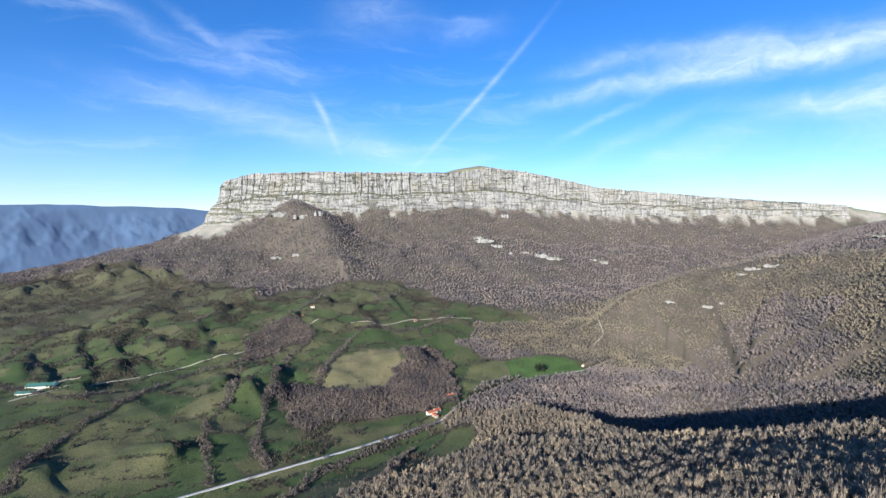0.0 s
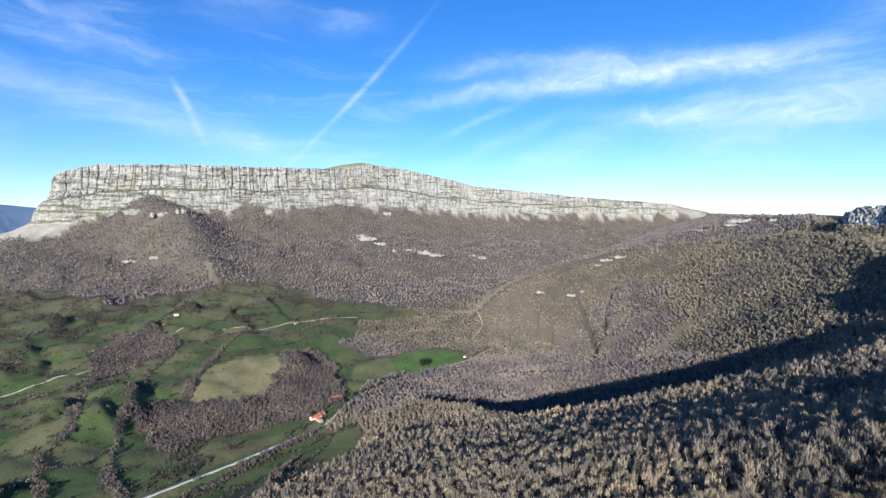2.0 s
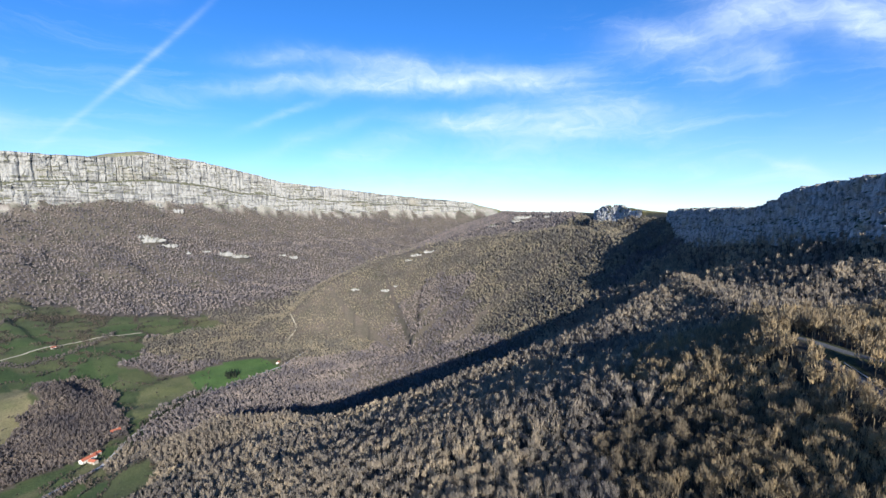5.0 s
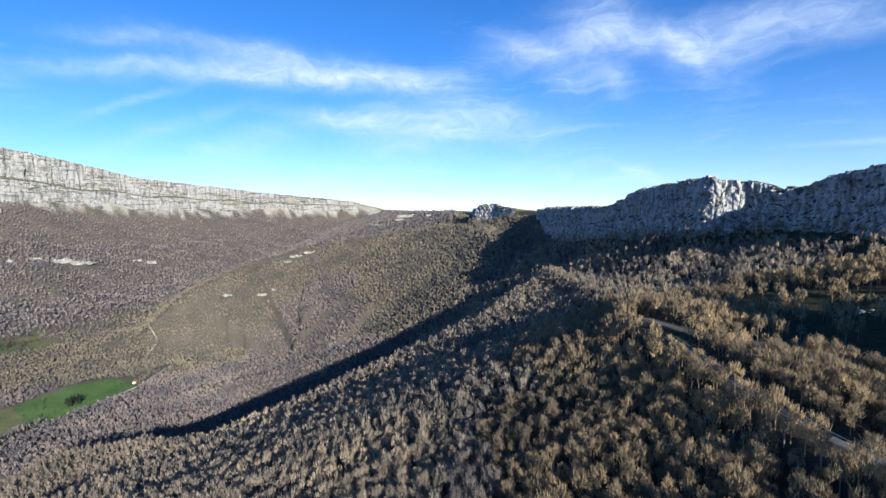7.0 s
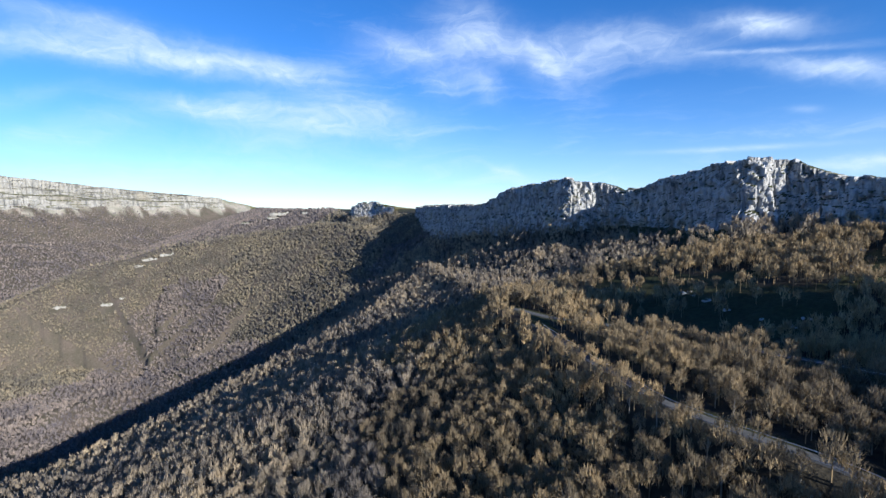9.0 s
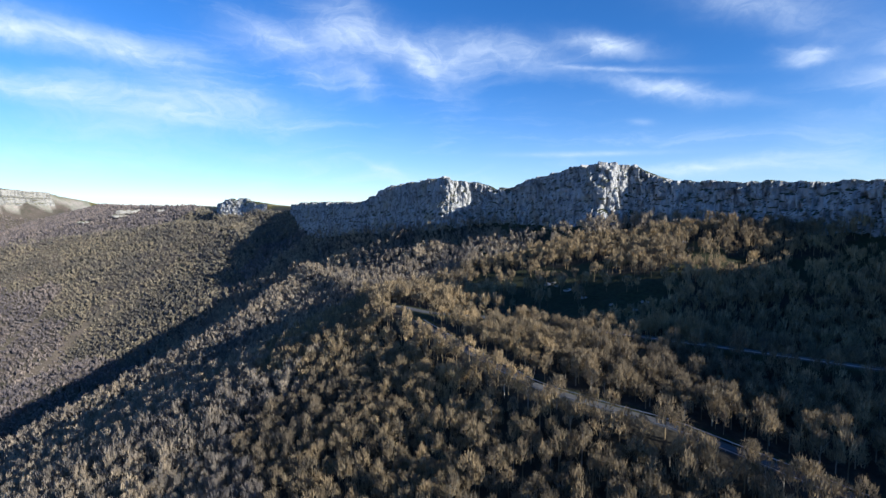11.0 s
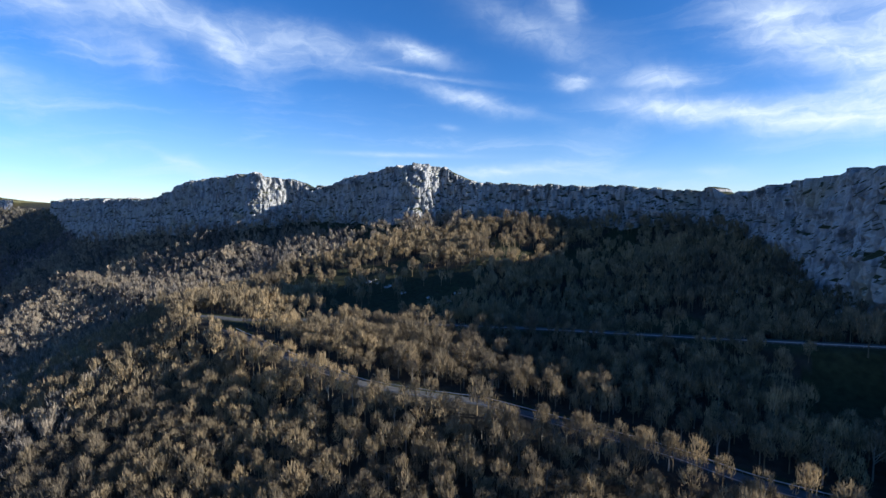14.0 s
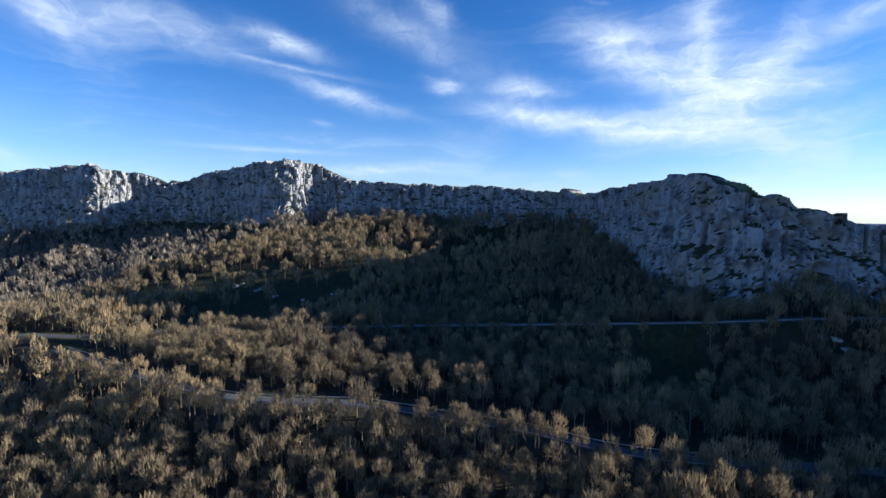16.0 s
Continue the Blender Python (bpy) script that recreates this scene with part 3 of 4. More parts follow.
def fields(x, y, size=92.0):
    """Field number (0 to 1) and distance to the field's edge, of an irregular mosaic."""
    wx, wy = x + 40 * vnoise(x / 160, y / 160, None, 41), y + 40 * vnoise(x / 160, y / 160, None, 42)
    gx, gy = wx / size * 0.8, wy / size * 1.25
    ix, iy = np.floor(gx), np.floor(gy)
    f1, f2, ident = np.full(x.shape, 9.0), np.full(x.shape, 9.0), np.zeros(x.shape)
    zero = np.zeros_like(ix)
    for i in (-1, 0, 1):
        for j in (-1, 0, 1):
            cx, cy = ix + i, iy + j
            d = np.hypot(cx + .5 + .42 * hash3(cx, cy, zero, 51) - gx, cy + .5 + .42 * hash3(cx, cy, zero, 52) - gy)
            ident = np.where(d < f1, hash3(cx, cy, zero, 53) * .5 + .5, ident)
            f2 = np.where(d < f1, f1, np.minimum(f2, d))
            f1 = np.minimum(f1, d)
    return ident, (f2 - f1) * size * 0.5


def woodland(x, y, h):
    """Density of trees, 0 to 1."""
    farm = ragged(x, y, FARMLAND, 170.0, 95.0)
    ident, edge = fields(x, y)
    spots = fbm(x / 70, y / 70, None, 3, 61)
    hedge = (edge < 2.6 + 4 * spots + 2.0 * smooth(1200, 1700, np.hypot(x, y))) & (vnoise(x / 60, y / 60, None, 62) > -0.42)
    wood = ragged(x, y, COPSE) | inside(x, y, SPRUCES) | ragged(x, y, THICKET)
    for rows in BANKS_OF_SCRUB:
        wood |= ragged(x, y, rows) & (spots > -.35)
    for pts in TREE_LINES + UPPER_LINES:
        d, _ = near(x, y, pts)
        wood |= np.abs(d) < 8.0 + 10 * spots
    clear = inside(x, y, PALE_PASTURE) | inside(x, y, GREEN_MEADOW)
    hedge &= ~clear
    spots = np.where(clear, spots - .25, spots)
    wild = smooth(1400, 2500, np.hypot(x, y)) * .52
    dens = np.where(farm, np.where(wood, 1.0, np.where(hedge, .85, np.where(spots > .46 - wild, .75, .012))), 1.0)
    dm, _ = near(x, y, MESA)
    scree = 62 + 75 * np.clip(vnoise(x / 38, y / 38, None, 63), -.3, 1)
    scree = scree + 210 * smooth(-1150, -1480, x)
    dens = np.where(dm > -scree, 0.0, dens)
    dc, _ = near(x, y, SCARP)
    ds, _ = near(x, y, SHOULDER)
    up = (ds > 0) & (dc < 0)
    spread = fbm(x / 48, y / 48, None, 3, 64)
    dr, _ = near(x, y, HIGH_ROAD)
    beyond = (np.abs(dr) < 900) & (dr > 0) & (y < 40)
    meadow = (x - 300) ** 2 / 20**2 + (y + 42) ** 2 / 52**2 < 1 + .8 * spread
    bare = ((x - 205) ** 2 + (y + 165) ** 2 < 22**2) | ((x - 150) ** 2 + (y + 50) ** 2 < 14**2) | ((x - 122) ** 2 + (y + 176) ** 2 < 17**2)
    dens = np.where(up, np.where(meadow | bare, .015, np.where(beyond & (spread < -.18), .22, 1.0)), dens)
    dens = np.where(dc > -8, 0.0, dens)
    for ox, oy, _, wide, tall, _ in OUTCROPS:
        dens = np.where(np.hypot(x - ox * .99, y - oy * .99) < wide * .5, 0.0, dens)
    for pts, half in ROADS:
        d, _ = near(x, y, pts)
        dens = np.where(np.abs(d) < half + (4.4 if half > 3.1 else 3.0), 0.0, dens)
    return dens


def land_colour(x, y, h):
    ident, edge = fields(x, y)
    grass = np.array([[.048, .080, .030], [.062, .088, .036], [.096, .102, .052], [.078, .094, .043]])
    pick = np.clip((ident * 4).astype(int), 0, 3)
    c = grass[pick]
    wild = smooth(1700, 2400, np.hypot(x, y))[:, None]
    c = c * (1 - wild) + wild * np.array([.092, .096, .056])
    c = np.where(inside(x, y, PALE_PASTURE)[:, None], np.array([.185, .172, .095]), c)
    c = np.where(inside(x, y, GREEN_MEADOW)[:, None], np.where((x > 190)[:, None], np.array([.075, .140, .040]), np.array([.135, .145, .065])), c)
    dens = woodland(x, y, h)[:, None]
    # forest shade put into the near floor colour, lifted with distance for haze
    shaded_litter = np.array([.040, .036, .029]) + smooth(500, 1100, np.hypot(x, y))[:, None] * np.array([.062, .054, .050])
    farm = ragged(x, y, FARMLAND, 170.0, 95.0)[:, None]
    thick = (ragged(x, y, COPSE) | ragged(x, y, THICKET))[:, None]
    c = np.where(thick, shaded_litter, c * (1 - .35 * dens) + .35 * shaded_litter * dens)
    c = np.where(farm, c, shaded_litter)
    dm, _ = near(x, y, MESA)
    scree = smooth(-8, 8, dm + 68 + 210 * smooth(-1150, -1480, x) + 75 * np.clip(vnoise(x / 38, y / 38, None, 63), -.3, 1))[:, None]
    c = c * (1 - scree) + scree * np.array([.28, .272, .25])
    top = smooth(20, 60, dm)[:, None]
    c = c * (1 - top) + top * np.array([.22, .22, .15])
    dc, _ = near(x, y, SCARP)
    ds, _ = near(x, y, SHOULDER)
    # open slope under the cliffs: its shade is painted in as very dark grass
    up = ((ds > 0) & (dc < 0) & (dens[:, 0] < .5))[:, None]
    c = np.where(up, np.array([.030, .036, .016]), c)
    top = smooth(4, 14, dc)[:, None]
    return c * (1 - top) + top * np.array([.16, .15, .07])


# ---- ground ----
def build_ground():
    az = np.concatenate([np.arange(-52, 172, 0.25), np.arange(172, 308, 3.0)])
    rr = np.concatenate([[0.5, 30, 60], np.geomspace(85, 4950, 340)])
    a, r = np.meshgrid(np.radians(az), rr, indexing="ij")
    x, y = (r * np.sin(a)).ravel() + 4.0, (r * np.cos(a)).ravel() - 3.0
    h = ground_height(x, y)
    ob = thing("ground", np.column_stack([x, y, h + HEIGHT]), grid_faces(len(az), len(rr), True)[:, ::-1], GROUND)
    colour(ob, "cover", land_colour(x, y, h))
    return tagged(ob, "valley floor and wooded mountain slopes with green fields", "ground", kind="structure")


build_ground()


# ---- cliffs ----
def cliff(name, pts, step, rows, mat, label, batter, rough, size, jag, back, ledge=0.0, gap=1.0, lean=0.0, saw=0.15, bedding=0.6, karst=0.0):
    """A rock face along a line of x, y, foot and top: buttresses, beds, a ledge and cracks as relief."""
    seg = np.hypot(np.diff(pts[:, 0]), np.diff(pts[:, 1]))
    s = np.concatenate([[0], np.cumsum(seg)])
    u = np.arange(0, s[-1], step)
    x, y, foot, top = [np.interp(u, s, pts[:, i]) for i in range(4)]
    k = max(3, int(size * 2 / step)) | 1
    pad = lambda v: np.convolve(np.pad(v, k // 2, mode="edge"), np.ones(k) / k, "valid")
    x, y = pad(x), pad(y)
    tx, ty = np.gradient(x), np.gradient(y)
    n = np.hypot(tx, ty)
    ox, oy = ty / n, -tx / n
    tall = top - foot
    foot = foot - 0.2 * tall - 3 - .8 * (batter * (1 + lean * smooth(1000, 500, u)) * tall + ledge) * np.clip(lean, 0, 1)
    blocks = np.floor(u / (size * 1.7) + .6 * vnoise(u / (size * 4), u * 0, None, 70))
    top = top + (jag * fbm(u / size, u * 0, None, 4, 71) + 0.6 * jag * hash3(blocks, blocks * 0, blocks * 0, 72)) * np.clip(tall / 25, .2, 1)
    v = np.concatenate([np.linspace(0, 1, rows), [1.0, 1.0, 0.985]])
    behind = np.concatenate([np.zeros(rows), [0.25 * back, 0.6 * back, back]])
    U, V = np.meshgrid(u, v, indexing="ij")
    B = np.broadcast_to(behind, U.shape)
    z = foot[:, None] + (top - foot)[:, None] * V
    wob = vnoise(U / (size * 1.4), z / (size * 1.4), None, 78)
    big = fbm(U / (size * 3.2), z / (size * 14), None, 2, 73)
    c = U / (size * gap) + (0 if karst else 1.6) * vnoise(U / (size * 5), U * 0, None, 86) + (.35 if karst else .10) * wob
    cell = c - np.floor(c)
    place_in = .5 + .38 * hash3(np.floor(c), np.floor(c) * 0, np.floor(c) * 0, 79)
    crack = np.exp(-((cell - place_in) / (.075 if karst else .085)) ** 2) * (.4 + .6 * vnoise(U / (size * 1.2), z / (size * .9), None, 80)) * (1 if karst else smooth(.30, .52, V))
    crack = np.maximum(crack, .35 * np.exp(-(vnoise(U / (size * .8), z / (size * 1.6), None, 74) / .10) ** 2))
    beds = vnoise(U / (size * 7), z / (size * .5) + wob * .4, None, 75) + .6 * vnoise(U / (size * 3), z / (size * .2), None, 76)
    fine = fbm(U / (size * .35), z / (size * .3), None, 3, 77)
    course = np.floor(z / (size * .62) + .5 * hash3(np.floor(c), np.floor(c) * 0, np.floor(c) * 0, 84))
    blocky = hash3(np.floor(c), course, course * 0, 85)
    knobs = fbm(U / (size * 1.1), z / (size * 1.7), None, 5, 82) + 1.1 * (.45 - np.abs(fbm(U / (size * .7) + z / (size * 2), z / (size * 1.0), None, 4, 83)))
    step_out = ledge * smooth(.54, .50, V + .05 * vnoise(U / (size * 5), U * 0, None, 81))
    slack = (1 + lean * smooth(1000, 500, u))[:, None]
    out = batter * slack * tall[:, None] * (1 - V) ** 1.4 + step_out + rough * (1.6 * big - 2.0 * crack / slack + 2.6 * saw * (((cell - place_in) % 1.0) - .5) * smooth(.35, .5, V) + bedding * beds + .5 * fine + (karst * knobs if karst else .7 * blocky * smooth(.2, .5, V))) * np.where(B > 0, .3, 1) * np.clip(tall / 30, .25, 1)[:, None] - B
    X, Y = x[:, None] + ox[:, None] * out, y[:, None] + oy[:, None] * out
    ob = thing(name, np.column_stack([X.ravel(), Y.ravel(), z.ravel() + HEIGHT]), grid_faces(len(u), len(v)), mat, False)
    return tagged(ob, label, "cliff", kind="structure")


cliff("mesa_cliff", MESA[2:-2], 3.2, 48, MESA_ROCK, "long pale limestone cliff of the table mountain", 0.25, 7.0, 40.0, 4.0, 70.0, 34.0, 1.25, 2.2, .35, .95)
cliff("knob_cliff", SCARP[3:9], 4.0, 24, ROCK, "small rocky knob on the wooded ridge", 0.2, 4.0, 14.0, 5.0, 14.0, 0.0, 1.0, 0.0, .1, .2, 1.4)
cliff("scarp_cliff", SCARP[9:], 1.2, 50, ROCK, "grey limestone cliffs along the edge of the plateau", 0.16, 3.4, 10.0, 3.0, 14.0, 1.2, 1.0, 0.0, .12, .25, 1.35)


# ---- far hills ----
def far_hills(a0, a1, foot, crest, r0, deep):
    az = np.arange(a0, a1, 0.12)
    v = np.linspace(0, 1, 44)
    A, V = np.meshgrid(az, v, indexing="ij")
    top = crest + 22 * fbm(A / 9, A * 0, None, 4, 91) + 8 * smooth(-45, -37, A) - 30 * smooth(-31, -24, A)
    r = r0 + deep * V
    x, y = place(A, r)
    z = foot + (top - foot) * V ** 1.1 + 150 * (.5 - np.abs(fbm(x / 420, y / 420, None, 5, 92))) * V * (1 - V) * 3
    ob = thing("far_hills", np.column_stack([x.ravel(), y.ravel(), z.ravel() + HEIGHT]), grid_faces(len(az), len(v))[:, ::-1], HAZED_HILLS)
    return tagged(ob, "distant wooded hills across the valley, coloured blue as by haze", "hills", kind="structure")


# both ranges carry their haze as a blue surface colour
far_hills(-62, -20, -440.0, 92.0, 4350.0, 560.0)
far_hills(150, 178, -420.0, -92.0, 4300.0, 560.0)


# ---- roads ----
def road(name, pts, half, mat, label, lift=0.25):
    seg = np.hypot(np.diff(pts[:, 0]), np.diff(pts[:, 1]))
    s = np.concatenate([[0], np.cumsum(seg)])
    u = np.arange(0, s[-1], 3.0)
    x, y, h = [np.convolve(np.pad(np.interp(u, s, pts[:, i]), 3, mode="edge"), np.ones(7) / 7, "valid") for i in range(3)]
    tx, ty = np.gradient(x), np.gradient(y)
    n = np.hypot(tx, ty)
    rows = [(-half - .3, -.6), (-half, lift), (-half / 3, lift + .05), (half / 3, lift + .05), (half, lift), (half + .3, -.6)]
    v = np.stack([np.column_stack([x + ty / n * w, y - tx / n * w, h + HEIGHT + z]) for w, z in rows], 1).reshape(-1, 3)
    return tagged(thing(name, v, grid_faces(len(u), len(rows)), mat), label, "road", kind="structure")


road("road_1", LOW_ROAD, 2.7, ASPHALT, "grey asphalt pass road winding through bare woods")
road("road_2", HIGH_ROAD, 2.7, ASPHALT, "grey asphalt road below the cliffs")
road("road_3", VALLEY_ROAD, 3.0, PALE_ASPHALT, "pale straight valley road between meadows")


# ---- trees ----
def crown_template(rng, height, radius, count, length, width, blobs=9, upright=0.5):
    """A bare domed crown: slim twig sprays that lie on the rounded outline of several boughs, three corners each."""
    a = rng.uniform(0, 6.283, blobs)
    up = rng.uniform(0.0, 1.0, blobs)
    rad = radius * .66 * np.sqrt(1 - up * up * .85) * rng.uniform(.5, 1.1, blobs)
    e = np.column_stack([np.cos(a) * rad, np.sin(a) * rad, height * (.40 + .38 * up)])
    heart = np.array([0, 0, height * .42])
    k = rng.integers(0, blobs, count)
    d = rng.normal(size=(count, 3))
    d /= np.linalg.norm(d, axis=1)[:, None]
    d = d + .55 * (e[k] - heart) / radius
    d[:, 2] += .22
    d /= np.linalg.norm(d, axis=1)[:, None]
    p = e[k] + d * rng.uniform(.55, 1.0, count)[:, None] * radius * np.array([.44, .44, .46])
    way = .55 * d + [0, 0, upright] + rng.normal(size=(count, 3)) * 0.28
    way /= np.linalg.norm(way, axis=1)[:, None]
    across = np.cross(way, d + rng.normal(size=(count, 3)) * 0.35)
    across /= np.linalg.norm(across, axis=1)[:, None]
    ln = length * rng.uniform(0.55, 1.25, count)[:, None]
    low = p - way * ln * .45
    return np.stack([low - across * width / 2, low + across * width / 2, p + way * ln * .55], 1)


def stem(p, q, r0, r1, sides=4):
    """Triangles of a tapered stem from p to q."""
    p, q = np.array(p, float), np.array(q, float)
    w = (q - p) / np.linalg.norm(q - p)
    a = np.cross(w, [.3, .8, .52])
    a /= np.linalg.norm(a)
    b = np.cross(w, a)
    ang = np.arange(sides) * 2 * np.pi / sides
    ring = np.cos(ang)[:, None] * a + np.sin(ang)[:, None] * b
    lo, hi = p + ring * r0, q + ring * r1
    lo2, hi2 = np.roll(lo, -1, 0), np.roll(hi, -1, 0)
    return np.concatenate([np.stack([lo, lo2, hi2], 1), np.stack([lo, hi2, hi], 1)])


def limbs(rng, height, radius, count, thick=.09):
    parts = []
    for i in range(count):
        a, z0 = rng.uniform(0, 6.28), height * rng.uniform(.22, .5)
        e = (math.cos(a) * radius * .75, math.sin(a) * radius * .75, z0 + height * rng.uniform(.28, .42))
        parts.append(stem((0, 0, z0), e, thick, .03, 3))
    return np.concatenate(parts)


def conifer_template(rng, height, radius, tiers, width):
    tris = []
    for i in range(tiers):
        f = i / tiers
        z, r = height * (.08 + .9 * f), radius * (1 - f) ** .8 + .15
        k = 7
        for j in range(k):
            a = j * 6.283 / k + rng.uniform(0, 1)
            c, s = math.cos(a), math.sin(a)
            tip = np.array([c * r, s * r, z - .28 * r])
            side = np.array([-s, c, 0]) * width * r
            tris.append([np.array([0, 0, z + .25 * r]), tip * [.6, .6, 1] + side, tip])
            tris.append([np.array([0, 0, z + .25 * r]), tip, tip * [.6, .6, 1] - side])
    return np.array(tris)


def scatter(rng, r0, r1, az0, az1, gap):
    """Uneven places with about this gap, in a sector."""
    x0, y0 = place(np.linspace(az0, az1, 60), r1)
    lim = (min(x0.min(), 0) - 5, max(x0.max(), 0) + 5, min(y0.min(), 0) - 5, max(y0.max(), 0) + 5)
    gx, gy = np.meshgrid(np.arange(lim[0], lim[1], gap), np.arange(lim[2], lim[3], gap))
    x = gx.ravel() + rng.uniform(-.45, .45, gx.size) * gap
    y = gy.ravel() + rng.uniform(-.45, .45, gx.size) * gap
    r, a = np.hypot(x, y), np.degrees(np.arctan2(x, y))
    keep = (r > r0) & (r < r1) & (a > az0) & (a < az1)
    x, y = x[keep], y[keep]
    h = ground_height(x, y)
    keep = (rng.uniform(0, 1, len(x)) < woodland(x, y, h)) & (h + 16 > -0.78 * np.hypot(x, y))
    return x[keep], y[keep], h[keep]


def plant(name, templates, x, y, h, rng, low, high, mat, label, category="woodland"):
    """Many trees in one mesh."""
    out = []
    pick = rng.integers(0, len(templates), len(x))
    size, turn = rng.uniform(low, high, len(x)), rng.uniform(0, 6.283, len(x))
    for k, t in enumerate(templates):
        i = np.nonzero(pick == k)[0]
        if not len(i):
            continue
        c, s = np.cos(turn[i])[:, None, None], np.sin(turn[i])[:, None, None]
        X = (t[None, :, :, 0] * c - t[None, :, :, 1] * s) * size[i][:, None, None] + x[i][:, None, None]
        Y = (t[None, :, :, 0] * s + t[None, :, :, 1] * c) * size[i][:, None, None] + y[i][:, None, None]
        Z = t[None, :, :, 2] * (size[i] * rng.uniform(.85, 1.15, len(i)))[:, None, None] + h[i][:, None, None] + HEIGHT - .3
        out.append(np.stack([X, Y, Z], -1).reshape(-1, 3))
    v = np.concatenate(out)
    return tagged(thing(name, v, np.arange(len(v)).reshape(-1, 3), mat, False), label, category, kind="stuff")


rng = np.random.default_rng(7)
CLOSE = [np.concatenate([crown_template(rng, 15.5, 4.0, 270, 2.4, .27, 16, 1.3), stem((0, 0, 0), (0, 0, 9), .22, .1), limbs(rng, 14, 3.2, 6)]) for _ in range(8)]
NEAR = [np.concatenate([crown_template(rng, 15.5, 4.1, 96, 3.1, .56, 12, 1.3), stem((0, 0, 0), (0, 0, 8), .22, .1, 3), limbs(rng, 14, 3.2, 2)]) for _ in range(8)]
MID = [np.concatenate([crown_template(rng, 15, 4.0, 42, 3.8, 1.05, 7, 1.2), stem((0, 0, 0), (0, 0, 7), .25, .1, 3)]) for _ in range(6)]
FAR = [crown_template(rng, 14, 4.8, 15, 5.0, 2.2, 4, 1.0) for _ in range(6)]
VERY_FAR = [crown_template(rng, 16, 6.0, 8, 8, 4.4, 3, 1.0) for _ in range(6)]
WOOD = "bare grey-brown beech wood in winter"
x, y, h = scatter(rng, 95, 260, 0, 168, 5.1)
own = (np.hypot(x, y) < 205) & (np.degrees(np.arctan2(x, y)) > 72) & (np.degrees(np.arctan2(x, y)) < 150)
own &= np.cumsum(own) % 3 == 0
own &= np.cumsum(own) <= 290
OWN_PLACES = np.column_stack([x, y, h])[own]
x, y, h = x[~own], y[~own], h[~own]
gold = np.degrees(np.arctan2(x, y)) + 14 * fbm(x / 40, y / 40, None, 2, 66) > 54
plant("near_woodland", CLOSE, x[gold], y[gold], h[gold], rng, .7, 1.15, WARM_TWIG, "golden-brown bare beech wood below the pass road")
plant("near_woodland", CLOSE, x[~gold], y[~gold], h[~gold], rng, .7, 1.15, TWIG, WOOD)
x, y, h = scatter(rng, 260, 460, 0, 168, 5.6)
gold = np.degrees(np.arctan2(x, y)) + 14 * fbm(x / 40, y / 40, None, 2, 66) > 62
plant("near_woodland", NEAR, x[gold], y[gold], h[gold], rng, .7, 1.15, WARM_TWIG, "golden-brown bare beech wood below the cliffs")
plant("near_woodland", NEAR, x[~gold], y[~gold], h[~gold], rng, .7, 1.15, TWIG, WOOD)
for inner, outer, a1, gap, kit, name, mat in ((460, 1000, 110, 6.9, MID, "slope_woodland", TWIG), (1000, 1900, 75, 7.8, FAR, "valley_woodland", HAZY_TWIG), (1900, 4300, 65, 15.5, VERY_FAR, "far_woodland", HAZY_TWIG)):
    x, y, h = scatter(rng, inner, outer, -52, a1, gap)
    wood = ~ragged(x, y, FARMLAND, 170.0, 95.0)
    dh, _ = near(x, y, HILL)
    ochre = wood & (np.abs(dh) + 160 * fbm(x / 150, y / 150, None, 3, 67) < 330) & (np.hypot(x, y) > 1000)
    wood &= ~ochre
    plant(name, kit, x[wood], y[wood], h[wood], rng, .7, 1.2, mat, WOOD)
    if ochre.any():
        plant(name, kit, x[ochre], y[ochre], h[ochre], rng, .6, 1.1, HILL_TWIG, "ochre-tinged bare beech wood on a rounded hill")
SHRUB = [crown_template(rng, 9, 3.2, 10, 3.4, 2.1, 4, .8) for _ in range(6)]
for inner, outer, gap, low, high in ((560, 1300, 4.2, .3, 1.05), (1300, 2100, 5.4, .4, 1.15), (2100, 3300, 8.5, .6, 1.4)):
    x, y, h = scatter(rng, inner, outer, -52, 20, gap)
    farm = ragged(x, y, FARMLAND, 170.0, 95.0)
    thick = farm & (ragged(x, y, COPSE) | ragged(x, y, THICKET))
    row = np.full(x.shape, 1e9)
    for pts in TREE_LINES + UPPER_LINES:
        row = np.minimum(row, np.abs(near(x, y, pts)[0]))
    row = farm & ~thick & (row < 14)
    farm &= ~thick & ~row
    plant("tree_line", FAR, x[row], y[row], h[row], rng, .35, .8, COPSE_TWIG, "bare grey-brown trees in a line between pastures", "hedge")
    plant("hedgerows", SHRUB, x[farm], y[farm], h[farm], rng, low, high, HEDGE, "bare hedgerow trees and scrub between the pastures", "hedge")
    if thick.any():
        plant("copse", FAR, x[thick], y[thick], h[thick], rng, .55, .95, COPSE_TWIG, "bare grey-brown copse on a bank among pastures", "copse")


# ---- conifers ----
PINE = [conifer_template(rng, 15, 3.2, 9, .38) for _ in range(4)]


def ground_at(x, y):
    return float(ground_height(np.array([float(x)]), np.array([float(y)]))[0])


def grove(name, outline, gap, low, high, label):
    px, py = place(*np.array(outline, float).T)
    gx, gy = np.meshgrid(np.arange(px.min(), px.max(), gap), np.arange(py.min(), py.max(), gap))
    x = gx.ravel() + rng.uniform(-.35, .35, gx.size) * gap
    y = gy.ravel() + rng.uniform(-.35, .35, gx.size) * gap
    keep = inside(x, y, outline)
    x, y = x[keep], y[keep]
    return plant(name, PINE, x, y, ground_height(x, y), rng, low, high, CONIFER, label)


